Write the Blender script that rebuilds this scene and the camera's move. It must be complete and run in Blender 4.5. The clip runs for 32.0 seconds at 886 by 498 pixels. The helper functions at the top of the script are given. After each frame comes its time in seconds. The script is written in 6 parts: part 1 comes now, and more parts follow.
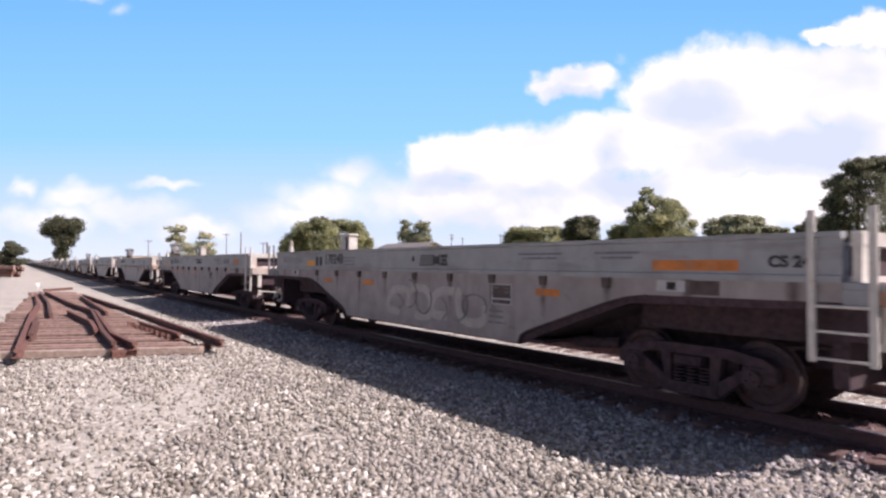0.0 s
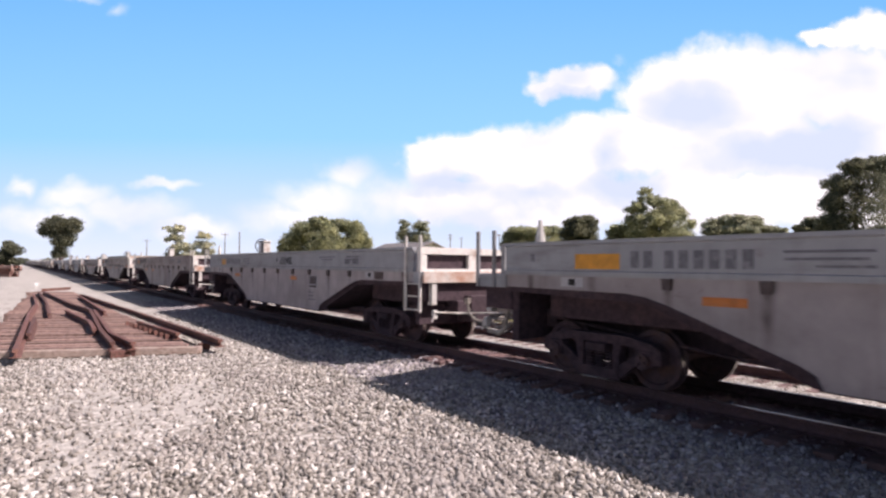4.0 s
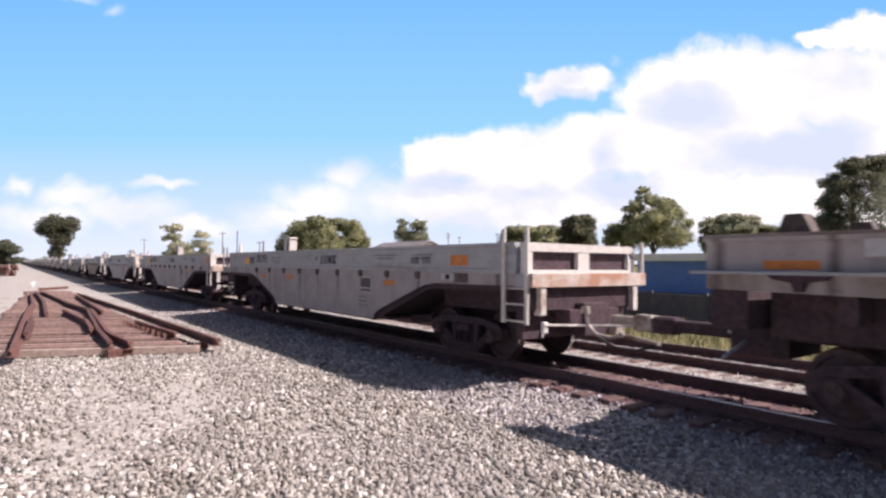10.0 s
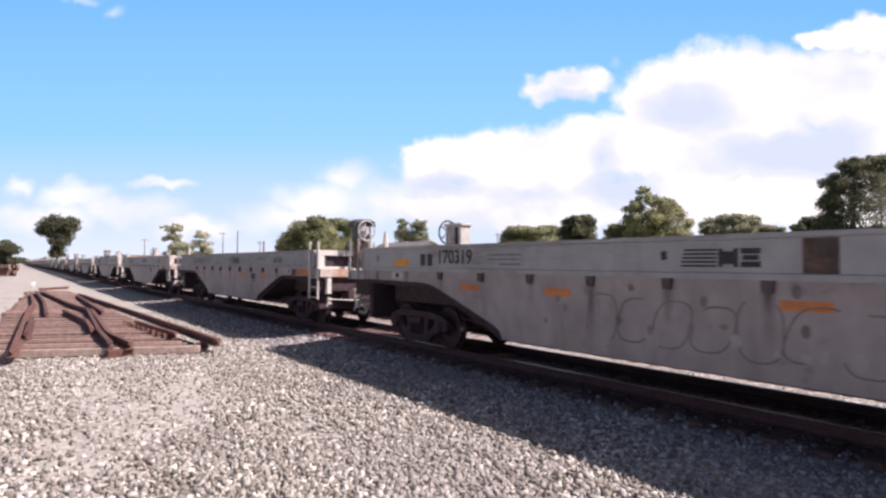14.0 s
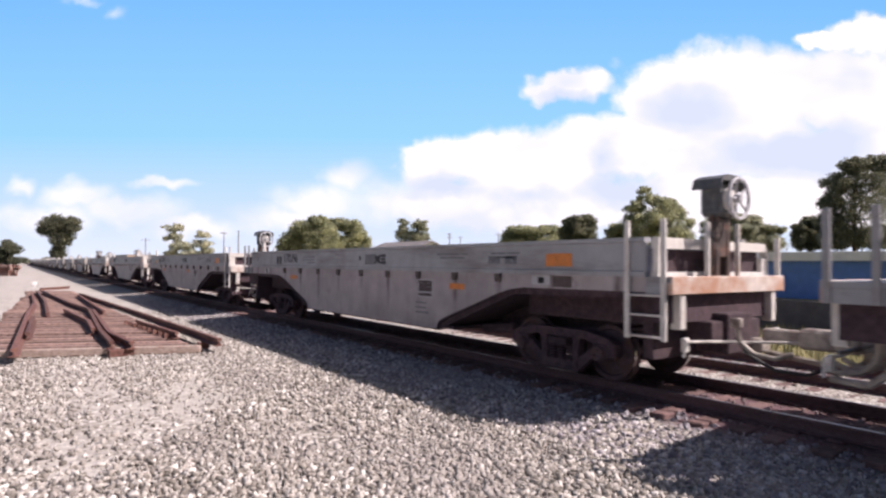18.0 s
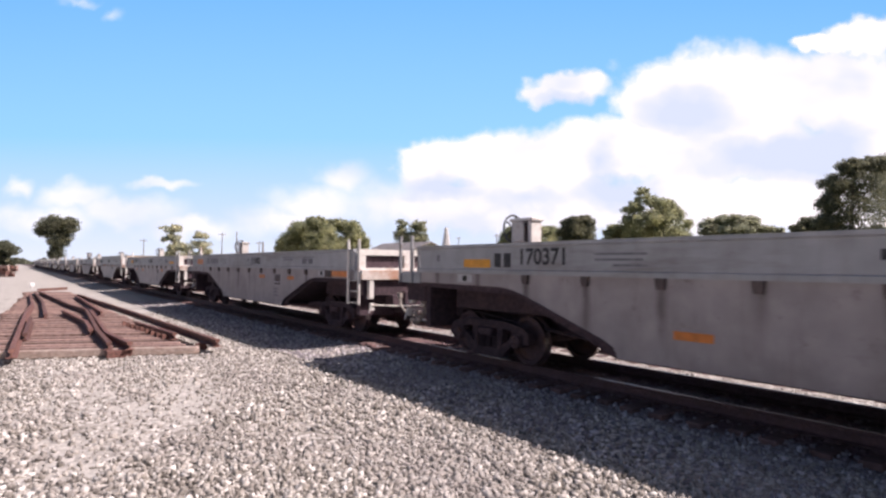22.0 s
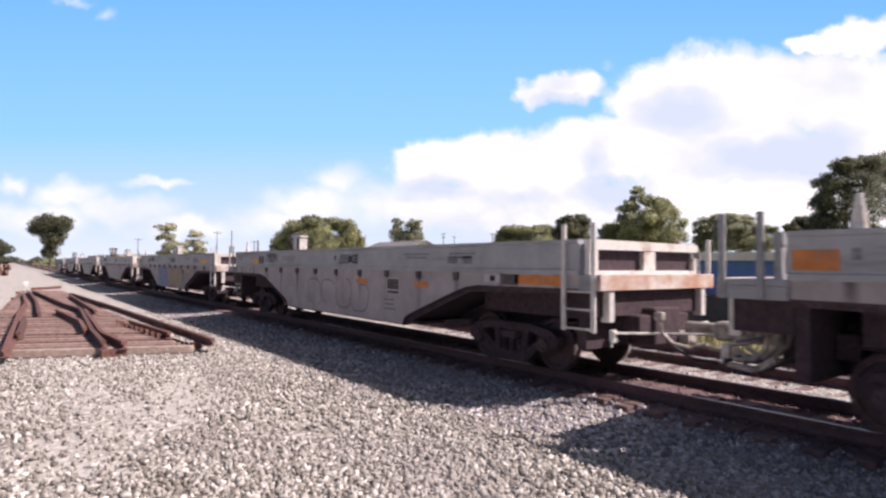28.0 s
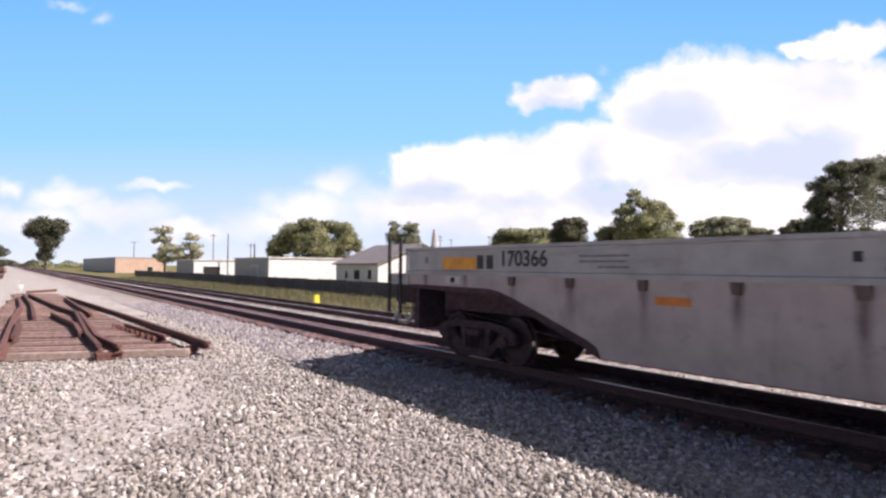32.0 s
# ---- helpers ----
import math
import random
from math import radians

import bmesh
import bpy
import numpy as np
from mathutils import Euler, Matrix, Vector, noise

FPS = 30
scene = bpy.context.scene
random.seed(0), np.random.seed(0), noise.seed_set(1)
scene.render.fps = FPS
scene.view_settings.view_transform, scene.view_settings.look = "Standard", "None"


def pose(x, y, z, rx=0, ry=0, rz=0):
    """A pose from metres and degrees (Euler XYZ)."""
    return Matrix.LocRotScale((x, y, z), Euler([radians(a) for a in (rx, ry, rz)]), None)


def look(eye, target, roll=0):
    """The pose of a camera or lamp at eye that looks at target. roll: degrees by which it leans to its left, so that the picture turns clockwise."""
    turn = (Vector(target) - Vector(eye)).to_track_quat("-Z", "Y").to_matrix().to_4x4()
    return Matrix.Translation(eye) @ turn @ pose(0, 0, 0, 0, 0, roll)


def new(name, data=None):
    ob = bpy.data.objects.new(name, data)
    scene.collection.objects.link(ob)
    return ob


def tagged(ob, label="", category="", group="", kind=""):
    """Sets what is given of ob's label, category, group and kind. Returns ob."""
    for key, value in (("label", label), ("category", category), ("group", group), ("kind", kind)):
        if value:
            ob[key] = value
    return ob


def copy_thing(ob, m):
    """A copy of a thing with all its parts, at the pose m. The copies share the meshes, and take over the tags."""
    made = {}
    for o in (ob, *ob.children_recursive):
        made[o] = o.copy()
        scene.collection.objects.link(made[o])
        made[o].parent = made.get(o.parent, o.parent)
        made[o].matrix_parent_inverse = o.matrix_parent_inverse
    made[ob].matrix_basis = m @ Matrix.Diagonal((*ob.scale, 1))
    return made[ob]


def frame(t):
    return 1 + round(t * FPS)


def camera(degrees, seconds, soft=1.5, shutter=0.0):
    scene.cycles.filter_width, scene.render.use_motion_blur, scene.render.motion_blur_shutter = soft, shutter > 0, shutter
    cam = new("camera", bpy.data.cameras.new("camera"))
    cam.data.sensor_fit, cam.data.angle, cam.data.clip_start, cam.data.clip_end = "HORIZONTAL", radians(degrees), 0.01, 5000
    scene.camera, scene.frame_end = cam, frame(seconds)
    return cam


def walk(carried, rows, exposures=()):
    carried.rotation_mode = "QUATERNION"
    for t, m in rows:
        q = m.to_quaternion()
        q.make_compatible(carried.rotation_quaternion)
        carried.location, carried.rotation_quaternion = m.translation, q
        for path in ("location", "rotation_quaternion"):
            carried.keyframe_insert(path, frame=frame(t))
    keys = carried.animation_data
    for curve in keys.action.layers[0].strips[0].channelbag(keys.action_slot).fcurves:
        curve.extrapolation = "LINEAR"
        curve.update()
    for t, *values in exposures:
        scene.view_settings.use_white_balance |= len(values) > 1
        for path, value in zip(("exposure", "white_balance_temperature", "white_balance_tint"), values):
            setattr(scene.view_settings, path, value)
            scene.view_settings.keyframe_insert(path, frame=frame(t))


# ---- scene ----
# The walk: a hand-held camera beside a double-track main line. Trains run along X, the camera stands at y = 0.
EYE = (0.0, 0.0, 2.23)


def aim(yaw, pitch):
    a, p = radians(yaw), radians(pitch)
    return look(EYE, (EYE[0] + math.cos(a) * math.cos(p), EYE[1] + math.sin(a) * math.cos(p), EYE[2] + math.sin(p)), 0.46)


cam = camera(73.48, 32.0, soft=2.5, shutter=0.05)
walk(cam, [(t, aim(yaw, pitch)) for t, yaw, pitch in (
    (0, 144.349, 1.611), (0.5, 144.328, 1.598), (1, 144.319, 1.598), (1.5, 144.307, 1.570), (2, 144.270, 1.583),
    (2.5, 144.242, 1.594), (3, 144.254, 1.609), (3.5, 144.241, 1.581), (5.5, 144.179, 1.644), (6, 144.167, 1.618),
    (6.5, 144.166, 1.606), (7, 144.175, 1.591), (7.5, 144.185, 1.594), (8, 144.147, 1.578), (8.5, 144.108, 1.564),
    (9, 144.049, 1.507), (9.5, 144.052, 1.548), (10, 144.030, 1.506), (10.5, 143.995, 1.546), (11, 143.995, 1.546),
    (11.5, 143.984, 1.530), (12, 144.011, 1.505), (12.5, 144.029, 1.492), (13, 144.034, 1.574), (13.5, 144.050, 1.521),
    (14, 144.058, 1.522), (14.5, 144.058, 1.535), (16.5, 144.134, 1.496), (17, 144.180, 1.499), (17.5, 144.154, 1.511),
    (18, 144.134, 1.496), (18.5, 144.124, 1.538), (19, 144.120, 1.574), (19.5, 144.056, 1.562), (20, 144.023, 1.594),
    (20.5, 143.982, 1.626), (21, 143.972, 1.592), (21.5, 143.980, 1.580), (22, 143.980, 1.580), (22.5, 144.008, 1.616),
    (23, 144.022, 1.582), (23.5, 143.987, 1.592), (24, 143.921, 1.578), (24.5, 143.916, 1.624), (25, 143.959, 1.557),
    (25.5, 144.005, 1.580), (27.5, 143.717, 1.499), (28, 143.553, 1.470), (28.5, 143.472, 1.454), (29, 143.402, 1.556),
    (29.5, 143.337, 1.671), (30, 143.340, 1.637), (30.5, 143.270, 1.670), (31, 143.198, 1.747), (31.5, 143.147, 1.826),
    (32, 143.250, 1.760),
)], exposures=[(0.0, 0.38, 6600, 24), (32.0, 0.38, 6600, 24)])

# ---- light: high sun to the right of the view, beyond the train ----
SUN_AZ, SUN_EL = 44.0, 45.0
world = bpy.data.worlds.new("sky")
scene.world = world
world.use_nodes = True
wn, wl = world.node_tree.nodes, world.node_tree.links
wn.clear()
sky = wn.new("ShaderNodeTexSky")
sky.sky_type, sky.sun_disc = "NISHITA", False
sky.sun_elevation, sky.sun_rotation = radians(SUN_EL), radians(SUN_AZ)
sky.air_density, sky.dust_density, sky.ozone_density = 1.0, 2.0, 0.5
back = wn.new("ShaderNodeBackground")
back.inputs["Strength"].default_value = 0.058
wout = wn.new("ShaderNodeOutputWorld")
wl.new(sky.outputs[0], back.inputs[0])
wl.new(back.outputs[0], wout.inputs[0])

sun_data = bpy.data.lights.new("sun", "SUN")
sun_data.energy, sun_data.angle, sun_data.color = 5.0, radians(0.5), (1.0, 0.95, 0.88)
sun = new("sun", sun_data)
s_dir = Vector((math.sin(radians(SUN_AZ)) * math.cos(radians(SUN_EL)), math.cos(radians(SUN_AZ)) * math.cos(radians(SUN_EL)), math.sin(radians(SUN_EL))))
sun.matrix_world = look(s_dir * 100, (0, 0, 0))


# ---- materials ----
def nodes_of(name):
    m = bpy.data.materials.new(name)
    m.use_nodes = True
    return m, m.node_tree.nodes, m.node_tree.links


def ramp(nd, lk, fac, stops):
    r = nd.new("ShaderNodeValToRGB")
    els = r.color_ramp.elements
    while len(els) < len(stops):
        els.new(0.5)
    for e, (p, c) in zip(els, stops):
        e.position, e.color = p, (*c, 1)
    lk.new(fac, r.inputs[0])
    return r.outputs[0]


def noise_tex(nd, lk, vec, scale, detail=4.0, rough=0.55):
    n = nd.new("ShaderNodeTexNoise")
    n.inputs["Scale"].default_value, n.inputs["Detail"].default_value, n.inputs["Roughness"].default_value = scale, detail, rough
    lk.new(vec, n.inputs["Vector"])
    return n.outputs["Fac"]


def blend(nd, lk, fac, a, b, mode="MIX"):
    m = nd.new("ShaderNodeMix")
    m.data_type, m.blend_type = "RGBA", mode
    for sock, val in ((m.inputs[0], fac), (m.inputs[6], a), (m.inputs[7], b)):
        if isinstance(val, (int, float)):
            sock.default_value = val
        elif isinstance(val, tuple):
            sock.default_value = (*val, 1)
        else:
            lk.new(val, sock)
    return m.outputs[2]


def surface(name, base, rough=0.6, metal=0.0, grain=30.0, spread=0.25, wear=None, wear_at=(0.5, 0.65), wear_scale=1.5, stretch=(1, 1, 1), bump=0.15, bump_scale=40.0, tint=0.0, spec=0.5, streak=None, runs=None):
    """Paint, wood, stone or metal: base colour varied at two scales, with worn or stained patches of another colour, and fine relief."""
    m, nd, lk = nodes_of(name)
    bsdf = nd["Principled BSDF"]
    tc, info = nd.new("ShaderNodeTexCoord"), nd.new("ShaderNodeObjectInfo")
    shift = nd.new("ShaderNodeVectorMath")
    shift.operation = "MULTIPLY_ADD"
    comb = nd.new("ShaderNodeCombineXYZ")
    for i in range(3):
        lk.new(info.outputs["Random"], comb.inputs[i])
    lk.new(comb.outputs[0], shift.inputs[0])
    shift.inputs[1].default_value = (37.0, 53.0, 11.0)
    lk.new(tc.outputs["Object"], shift.inputs[2])
    vec = shift.outputs[0]
    st = nd.new("ShaderNodeVectorMath")
    st.operation = "MULTIPLY"
    st.inputs[1].default_value = stretch
    lk.new(vec, st.inputs[0])
    lo, hi = tuple(c * (1 - spread) for c in base), tuple(min(1, c * (1 + spread)) for c in base)
    col = ramp(nd, lk, noise_tex(nd, lk, vec, grain, 5), [(0.3, lo), (0.7, hi)])
    if wear:
        mask = ramp(nd, lk, noise_tex(nd, lk, st.outputs[0], wear_scale, 6, 0.65), [(wear_at[0], (0, 0, 0)), (wear_at[1], (1, 1, 1))])
        col = blend(nd, lk, mask, col, wear)
    if streak:
        run = nd.new("ShaderNodeVectorMath")
        run.operation = "MULTIPLY"
        run.inputs[1].default_value = (2.6, 1.0, 0.5)
        lk.new(vec, run.inputs[0])
        col = blend(nd, lk, ramp(nd, lk, noise_tex(nd, lk, run.outputs[0], 1.0, 5, 0.6), [(0.52, (0, 0, 0)), (0.80, (0.42, 0.42, 0.42))]), col, streak)
        blot = noise_tex(nd, lk, vec, 3.5, 6, 0.7)
        col = blend(nd, lk, ramp(nd, lk, blot, [(0.60, (0, 0, 0)), (0.72, (0.5, 0.5, 0.5))]), col, streak)
    if runs:
        sx = nd.new("ShaderNodeSeparateXYZ")
        lk.new(tc.outputs["Object"], sx.inputs[0])
        def op(kind, a, b, c=None):
            n = nd.new("ShaderNodeMath")
            n.operation, n.use_clamp = kind, kind == "MULTIPLY_ADD"
            for sock, v in zip(n.inputs, (a, b, c)):
                if isinstance(v, (int, float)):
                    sock.default_value = v
                elif v is not None:
                    lk.new(v, sock)
            return n.outputs[0]
        wav = noise_tex(nd, lk, vec, 2.2, 4, 0.6)
        along = op("ADD", op("MULTIPLY", sx.outputs["X"], 1 / runs[1]), op("MULTIPLY", wav, 0.05))
        cell = op("SUBTRACT", along, runs[0] / runs[1] + 0.025)
        near = op("ABSOLUTE", op("SUBTRACT", cell, op("ROUND", cell, 0.0)), 0.0)
        core = op("MULTIPLY_ADD", near, -14.0, 1.15)
        wn2 = nd.new("ShaderNodeTexWhiteNoise")
        wn2.noise_dimensions = "2D"
        pair = nd.new("ShaderNodeCombineXYZ")
        lk.new(op("ROUND", cell, 0.0), pair.inputs[0])
        lk.new(info.outputs["Random"], pair.inputs[1])
        lk.new(pair.outputs[0], wn2.inputs["Vector"])
        low = op("ADD", 1.05, op("MULTIPLY", wn2.outputs["Value"], -0.55))
        fade = op("MULTIPLY_ADD", op("SUBTRACT", sx.outputs["Z"], low), 1.5, -0.15)
        mask = op("MULTIPLY", op("MULTIPLY", core, fade), op("MULTIPLY_ADD", wav, 1.6, -0.1))
        col = blend(nd, lk, mask, col, runs[2])
    if tint:
        val = ramp(nd, lk, info.outputs["Random"], [(0.0, (1 - tint,) * 3), (1.0, (1 + tint,) * 3)])
        col = blend(nd, lk, 1.0, col, val, "MULTIPLY")
    lk.new(col, bsdf.inputs["Base Color"])
    bsdf.inputs["Metallic"].default_value, bsdf.inputs["Roughness"].default_value = metal, rough
    bsdf.inputs["Specular IOR Level"].default_value = spec
    if bump:
        b = nd.new("ShaderNodeBump")
        b.inputs["Strength"].default_value, b.inputs["Distance"].default_value = bump, 0.02
        lk.new(noise_tex(nd, lk, vec, bump_scale, 4), b.inputs["Height"])
        lk.new(b.outputs[0], bsdf.inputs["Normal"])
    return m


RUST = (0.11, 0.055, 0.04)
M_chord = surface("grey_paint", (0.355, 0.365, 0.385), 0.55, 0, 3, 0.12, (0.2, 0.18, 0.17), (0.52, 0.75), 0.9, (0.5, 1, 3), 0.05, 60, 0.10, streak=(0.22, 0.19, 0.185))
M_sheet = surface("grey_side_paint", (0.385, 0.35, 0.355), 0.6, 0, 2.5, 0.14, (0.22, 0.185, 0.18), (0.5, 0.85), 0.55, (0.7, 1, 0.9), 0.08, 40, 0.12, streak=(0.15, 0.105, 0.095), runs=(-0.148, 1.328, (0.085, 0.058, 0.06)))
M_chord_brown = surface("brown_chord_paint", (0.29, 0.245, 0.235), 0.6, 0, 3, 0.15, (0.13, 0.085, 0.07), (0.45, 0.7), 0.9, (0.5, 1, 2), 0.08, 50, 0.08)
M_sheet_brown = surface("brown_side_paint", (0.37, 0.33, 0.325), 0.65, 0, 2.5, 0.15, (0.15, 0.10, 0.085), (0.45, 0.75), 0.8, (1.6, 1, 0.35), 0.1, 40, 0.08, streak=(0.13, 0.08, 0.07), runs=(-0.148, 1.328, (0.085, 0.058, 0.06)))
M_sheet_rusty = surface("rust_stained_side", (0.36, 0.32, 0.315), 0.65, 0, 2.5, 0.15, (0.21, 0.11, 0.08), (0.40, 0.62), 0.7, (1.4, 1, 0.5), 0.1, 40, runs=(-0.148, 1.328, (0.085, 0.058, 0.06)))
M_white = surface("white_steel", (0.66, 0.63, 0.59), 0.5, 0, 8, 0.12, (0.33, 0.2, 0.14), (0.55, 0.75), 2.2, (1, 1, 1), 0.08, 60, 0.08)
M_end = surface("end_steel", (0.60, 0.53, 0.48), 0.55, 0, 6, 0.15, (0.44, 0.24, 0.16), (0.42, 0.60), 1.6, (1, 1, 1), 0.1, 60, 0.1)
M_black = surface("black_running_gear", (0.064, 0.041, 0.050), 0.95, 0.0, 12, 0.3, (0.10, 0.062, 0.068), (0.5, 0.75), 3, (1, 1, 1), 0.3, 50, 0.15)
M_wheel = surface("wheel_steel", (0.088, 0.056, 0.066), 0.75, 0.1, 14, 0.3, RUST, (0.5, 0.7), 4, (1, 1, 1), 0.1, 60)
M_tread = surface("polished_tread", (0.55, 0.54, 0.53), 0.25, 1.0, 30, 0.1, None, bump=0.02)
M_grey = surface("greyed_end_steel", (0.30, 0.30, 0.31), 0.55, 0, 8, 0.12, (0.2, 0.15, 0.12), (0.55, 0.75), 2.2, (1, 1, 1), 0.08, 60, 0.08)
M_slate = surface("slate_brake_gear", (0.10, 0.105, 0.11), 0.6, 0.1, 10, 0.3, (0.2, 0.17, 0.15), (0.55, 0.75), 4, (1, 1, 1), 0.2, 60)
M_gear = surface("brake_gear", (0.07, 0.05, 0.045), 0.6, 0.1, 10, 0.3, (0.22, 0.11, 0.08), (0.5, 0.7), 4, (1, 1, 1), 0.2, 60)
M_coupler = surface("coupler_steel", (0.40, 0.36, 0.32), 0.6, 0.2, 10, 0.3, RUST, (0.5, 0.7), 4, (1, 1, 1), 0.2, 60, 0.2)
M_orange = surface("orange_sheeting", (0.64, 0.20, 0.036), 0.5, 0, 6, 0.2, (0.36, 0.2, 0.12), (0.52, 0.75), 4, (1, 1, 1), 0.03, 60, 0.1)
M_amber = surface("amber_sheeting", (0.74, 0.33, 0.03), 0.5, 0, 6, 0.2, (0.5, 0.3, 0.12), (0.55, 0.75), 4, (1, 1, 1), 0.03, 60, 0.1)
M_yellow = surface("yellow_paint", (0.80, 0.68, 0.05), 0.5, 0, 10, 0.1)
M_ink = surface("black_lettering", (0.025, 0.025, 0.03), 0.6, 0, 20, 0.3, (0.12, 0.11, 0.11), (0.55, 0.8), 6, bump=0)
M_ink2 = surface("faded_lettering", (0.15, 0.15, 0.17), 0.6, 0, 20, 0.2, (0.3, 0.3, 0.31), (0.5, 0.7), 8, bump=0)
M_pale = surface("pale_panel", (0.50, 0.50, 0.52), 0.6, 0, 10, 0.1, bump=0)
M_board = surface("placard_board", (0.075, 0.05, 0.052), 0.6, 0, 10, 0.25, (0.13, 0.1, 0.1), (0.5, 0.7), 6, bump=0)
M_faint = surface("faint_print", (0.22, 0.20, 0.20), 0.6, 0, 10, 0.1, bump=0)
M_stain = surface("rust_stain", (0.10, 0.075, 0.072), 0.7, 0, 8, 0.3, bump=0.05)
M_hose = surface("rubber_hose", (0.03, 0.03, 0.032), 0.6, 0, 20, 0.2)
M_rail = surface("rail_steel_web", (0.125, 0.072, 0.078), 0.75, 0.2, 20, 0.35, (0.10, 0.058, 0.056), (0.45, 0.7), 5, (1, 1, 1), 0.2, 60)
M_head = surface("worn_rail_head", (0.36, 0.31, 0.30), 0.42, 1.0, 20, 0.12, None, bump=0.03)
M_tie = surface("creosoted_tie", (0.15, 0.09, 0.085), 0.85, 0, 6, 0.35, (0.20, 0.12, 0.10), (0.5, 0.75), 3, (1, 6, 4), 0.5, 25, 0.3)
M_oldtie = surface("weathered_tie", (0.29, 0.19, 0.16), 0.9, 0, 9, 0.35, (0.13, 0.07, 0.06), (0.5, 0.72), 3, (6, 1, 4), 0.6, 30, 0.35)
M_oldrail = surface("rusty_rail", (0.135, 0.062, 0.05), 0.8, 0.1, 15, 0.4, (0.21, 0.10, 0.075), (0.45, 0.7), 5, (1, 1, 1), 0.3, 60, 0.2)
M_palewood = surface("pale_timber_end", (0.42, 0.33, 0.28), 0.85, 0, 12, 0.25, (0.25, 0.15, 0.12), (0.5, 0.7), 4, (1, 1, 6), 0.4, 30, 0.2)
M_bark = surface("bark", (0.11, 0.085, 0.07), 0.9, 0, 5, 0.35, bump=0.6, bump_scale=12)
M_siding = surface("white_siding", (0.80, 0.80, 0.79), 0.6, 0, 1.5, 0.06, (0.6, 0.59, 0.57), (0.55, 0.8), 0.6, bump=0.03)
M_greywall = surface("grey_and_shaded_wall", (0.40, 0.41, 0.44), 0.55, 0, 2, 0.1, bump=0.05)
M_tan = surface("tan_wall", (0.62, 0.45, 0.34), 0.8, 0, 1.5, 0.1, (0.5, 0.36, 0.28), (0.5, 0.8), 0.4, bump=0.05)
M_shingle = surface("grey_shingles", (0.24, 0.22, 0.215), 0.85, 0, 4, 0.2, (0.18, 0.16, 0.155), (0.45, 0.7), 0.8, (1, 1, 1), 0.4, 14)
M_dark = surface("near_black_panel", (0.02, 0.018, 0.018), 0.8, 0, 4, 0.2, bump=0)
M_blue = surface("blue_metal_wall", (0.10, 0.22, 0.56), 0.5, 0, 2, 0.1, (0.12, 0.24, 0.52), (0.5, 0.7), 0.6, bump=0.05)
M_fence = surface("slate_fence", (0.10, 0.095, 0.105), 0.75, 0, 3, 0.2, (0.15, 0.14, 0.145), (0.5, 0.8), 0.8, (1, 1, 0.3), 0.2, 20, 0.2)
M_polewood = surface("grey_pole_wood", (0.22, 0.19, 0.17), 0.85, 0, 8, 0.25, bump=0.3, bump_scale=20)
M_post_shade = surface("post_shade_black", (0.02, 0.02, 0.022), 0.6, 0, 8, 0.2)
M_glass, gnd, glk = nodes_of("window_glass")
gnd["Principled BSDF"].inputs["Base Color"].default_value = (0.03, 0.035, 0.04, 1)
gnd["Principled BSDF"].inputs["Roughness"].default_value = 0.08


def stone_mat(name, stops, dirt, by_island=True):
    """Crushed stone: each piece its own grey, with a fine grain; dirt: colour of the fines on it."""
    m, nd, lk = nodes_of(name)
    bsdf = nd["Principled BSDF"]
    geo = nd.new("ShaderNodeNewGeometry")
    if by_island:
        fac = geo.outputs["Random Per Island"]
    else:
        v = nd.new("ShaderNodeTexVoronoi")
        v.inputs["Scale"].default_value = 17.0
        lk.new(geo.outputs["Position"], v.inputs["Vector"])
        sep = nd.new("ShaderNodeSeparateColor")
        lk.new(v.outputs["Color"], sep.inputs[0])
        fac = sep.outputs[0]
        b = nd.new("ShaderNodeBump")
        b.inputs["Strength"].default_value, b.inputs["Distance"].default_value = 0.9, 0.03
        b.invert = True
        lk.new(v.outputs["Distance"], b.inputs["Height"])
        lk.new(b.outputs[0], bsdf.inputs["Normal"])
    col = ramp(nd, lk, fac, stops)
    grain = ramp(nd, lk, noise_tex(nd, lk, geo.outputs["Position"], 60, 4), [(0.3, (0.8, 0.8, 0.8)), (0.7, (1.15, 1.15, 1.15))])
    col = blend(nd, lk, 1.0, col, grain, "MULTIPLY")
    patch = ramp(nd, lk, noise_tex(nd, lk, geo.outputs["Position"], 0.45, 4), [(0.45, (0, 0, 0)), (0.7, (0.75, 0.75, 0.75))])
    col = blend(nd, lk, patch, col, dirt)
    lk.new(col, bsdf.inputs["Base Color"])
    bsdf.inputs["Roughness"].default_value = 0.85
    bsdf.inputs["Specular IOR Level"].default_value = 0.08
    return m


GREYS = [(0.0, (0.15, 0.135, 0.118)), (0.35, (0.32, 0.29, 0.255)), (0.7, (0.46, 0.425, 0.385)), (0.90, (0.64, 0.60, 0.555)), (1.0, (0.86, 0.82, 0.77))]
M_stones = stone_mat("crushed_stone", GREYS, (0.36, 0.33, 0.31))
M_shoulder = stone_mat("blue_grey_ballast", [(0.0, (0.13, 0.115, 0.125)), (0.4, (0.27, 0.245, 0.26)), (0.75, (0.42, 0.385, 0.40)), (1.0, (0.72, 0.68, 0.69))], (0.33, 0.295, 0.30))
M_ballast = stone_mat("dark_ballast", [(0.0, (0.11, 0.08, 0.085)), (0.5, (0.22, 0.165, 0.17)), (0.9, (0.28, 0.22, 0.22)), (1.0, (0.38, 0.33, 0.33))], (0.19, 0.135, 0.14))


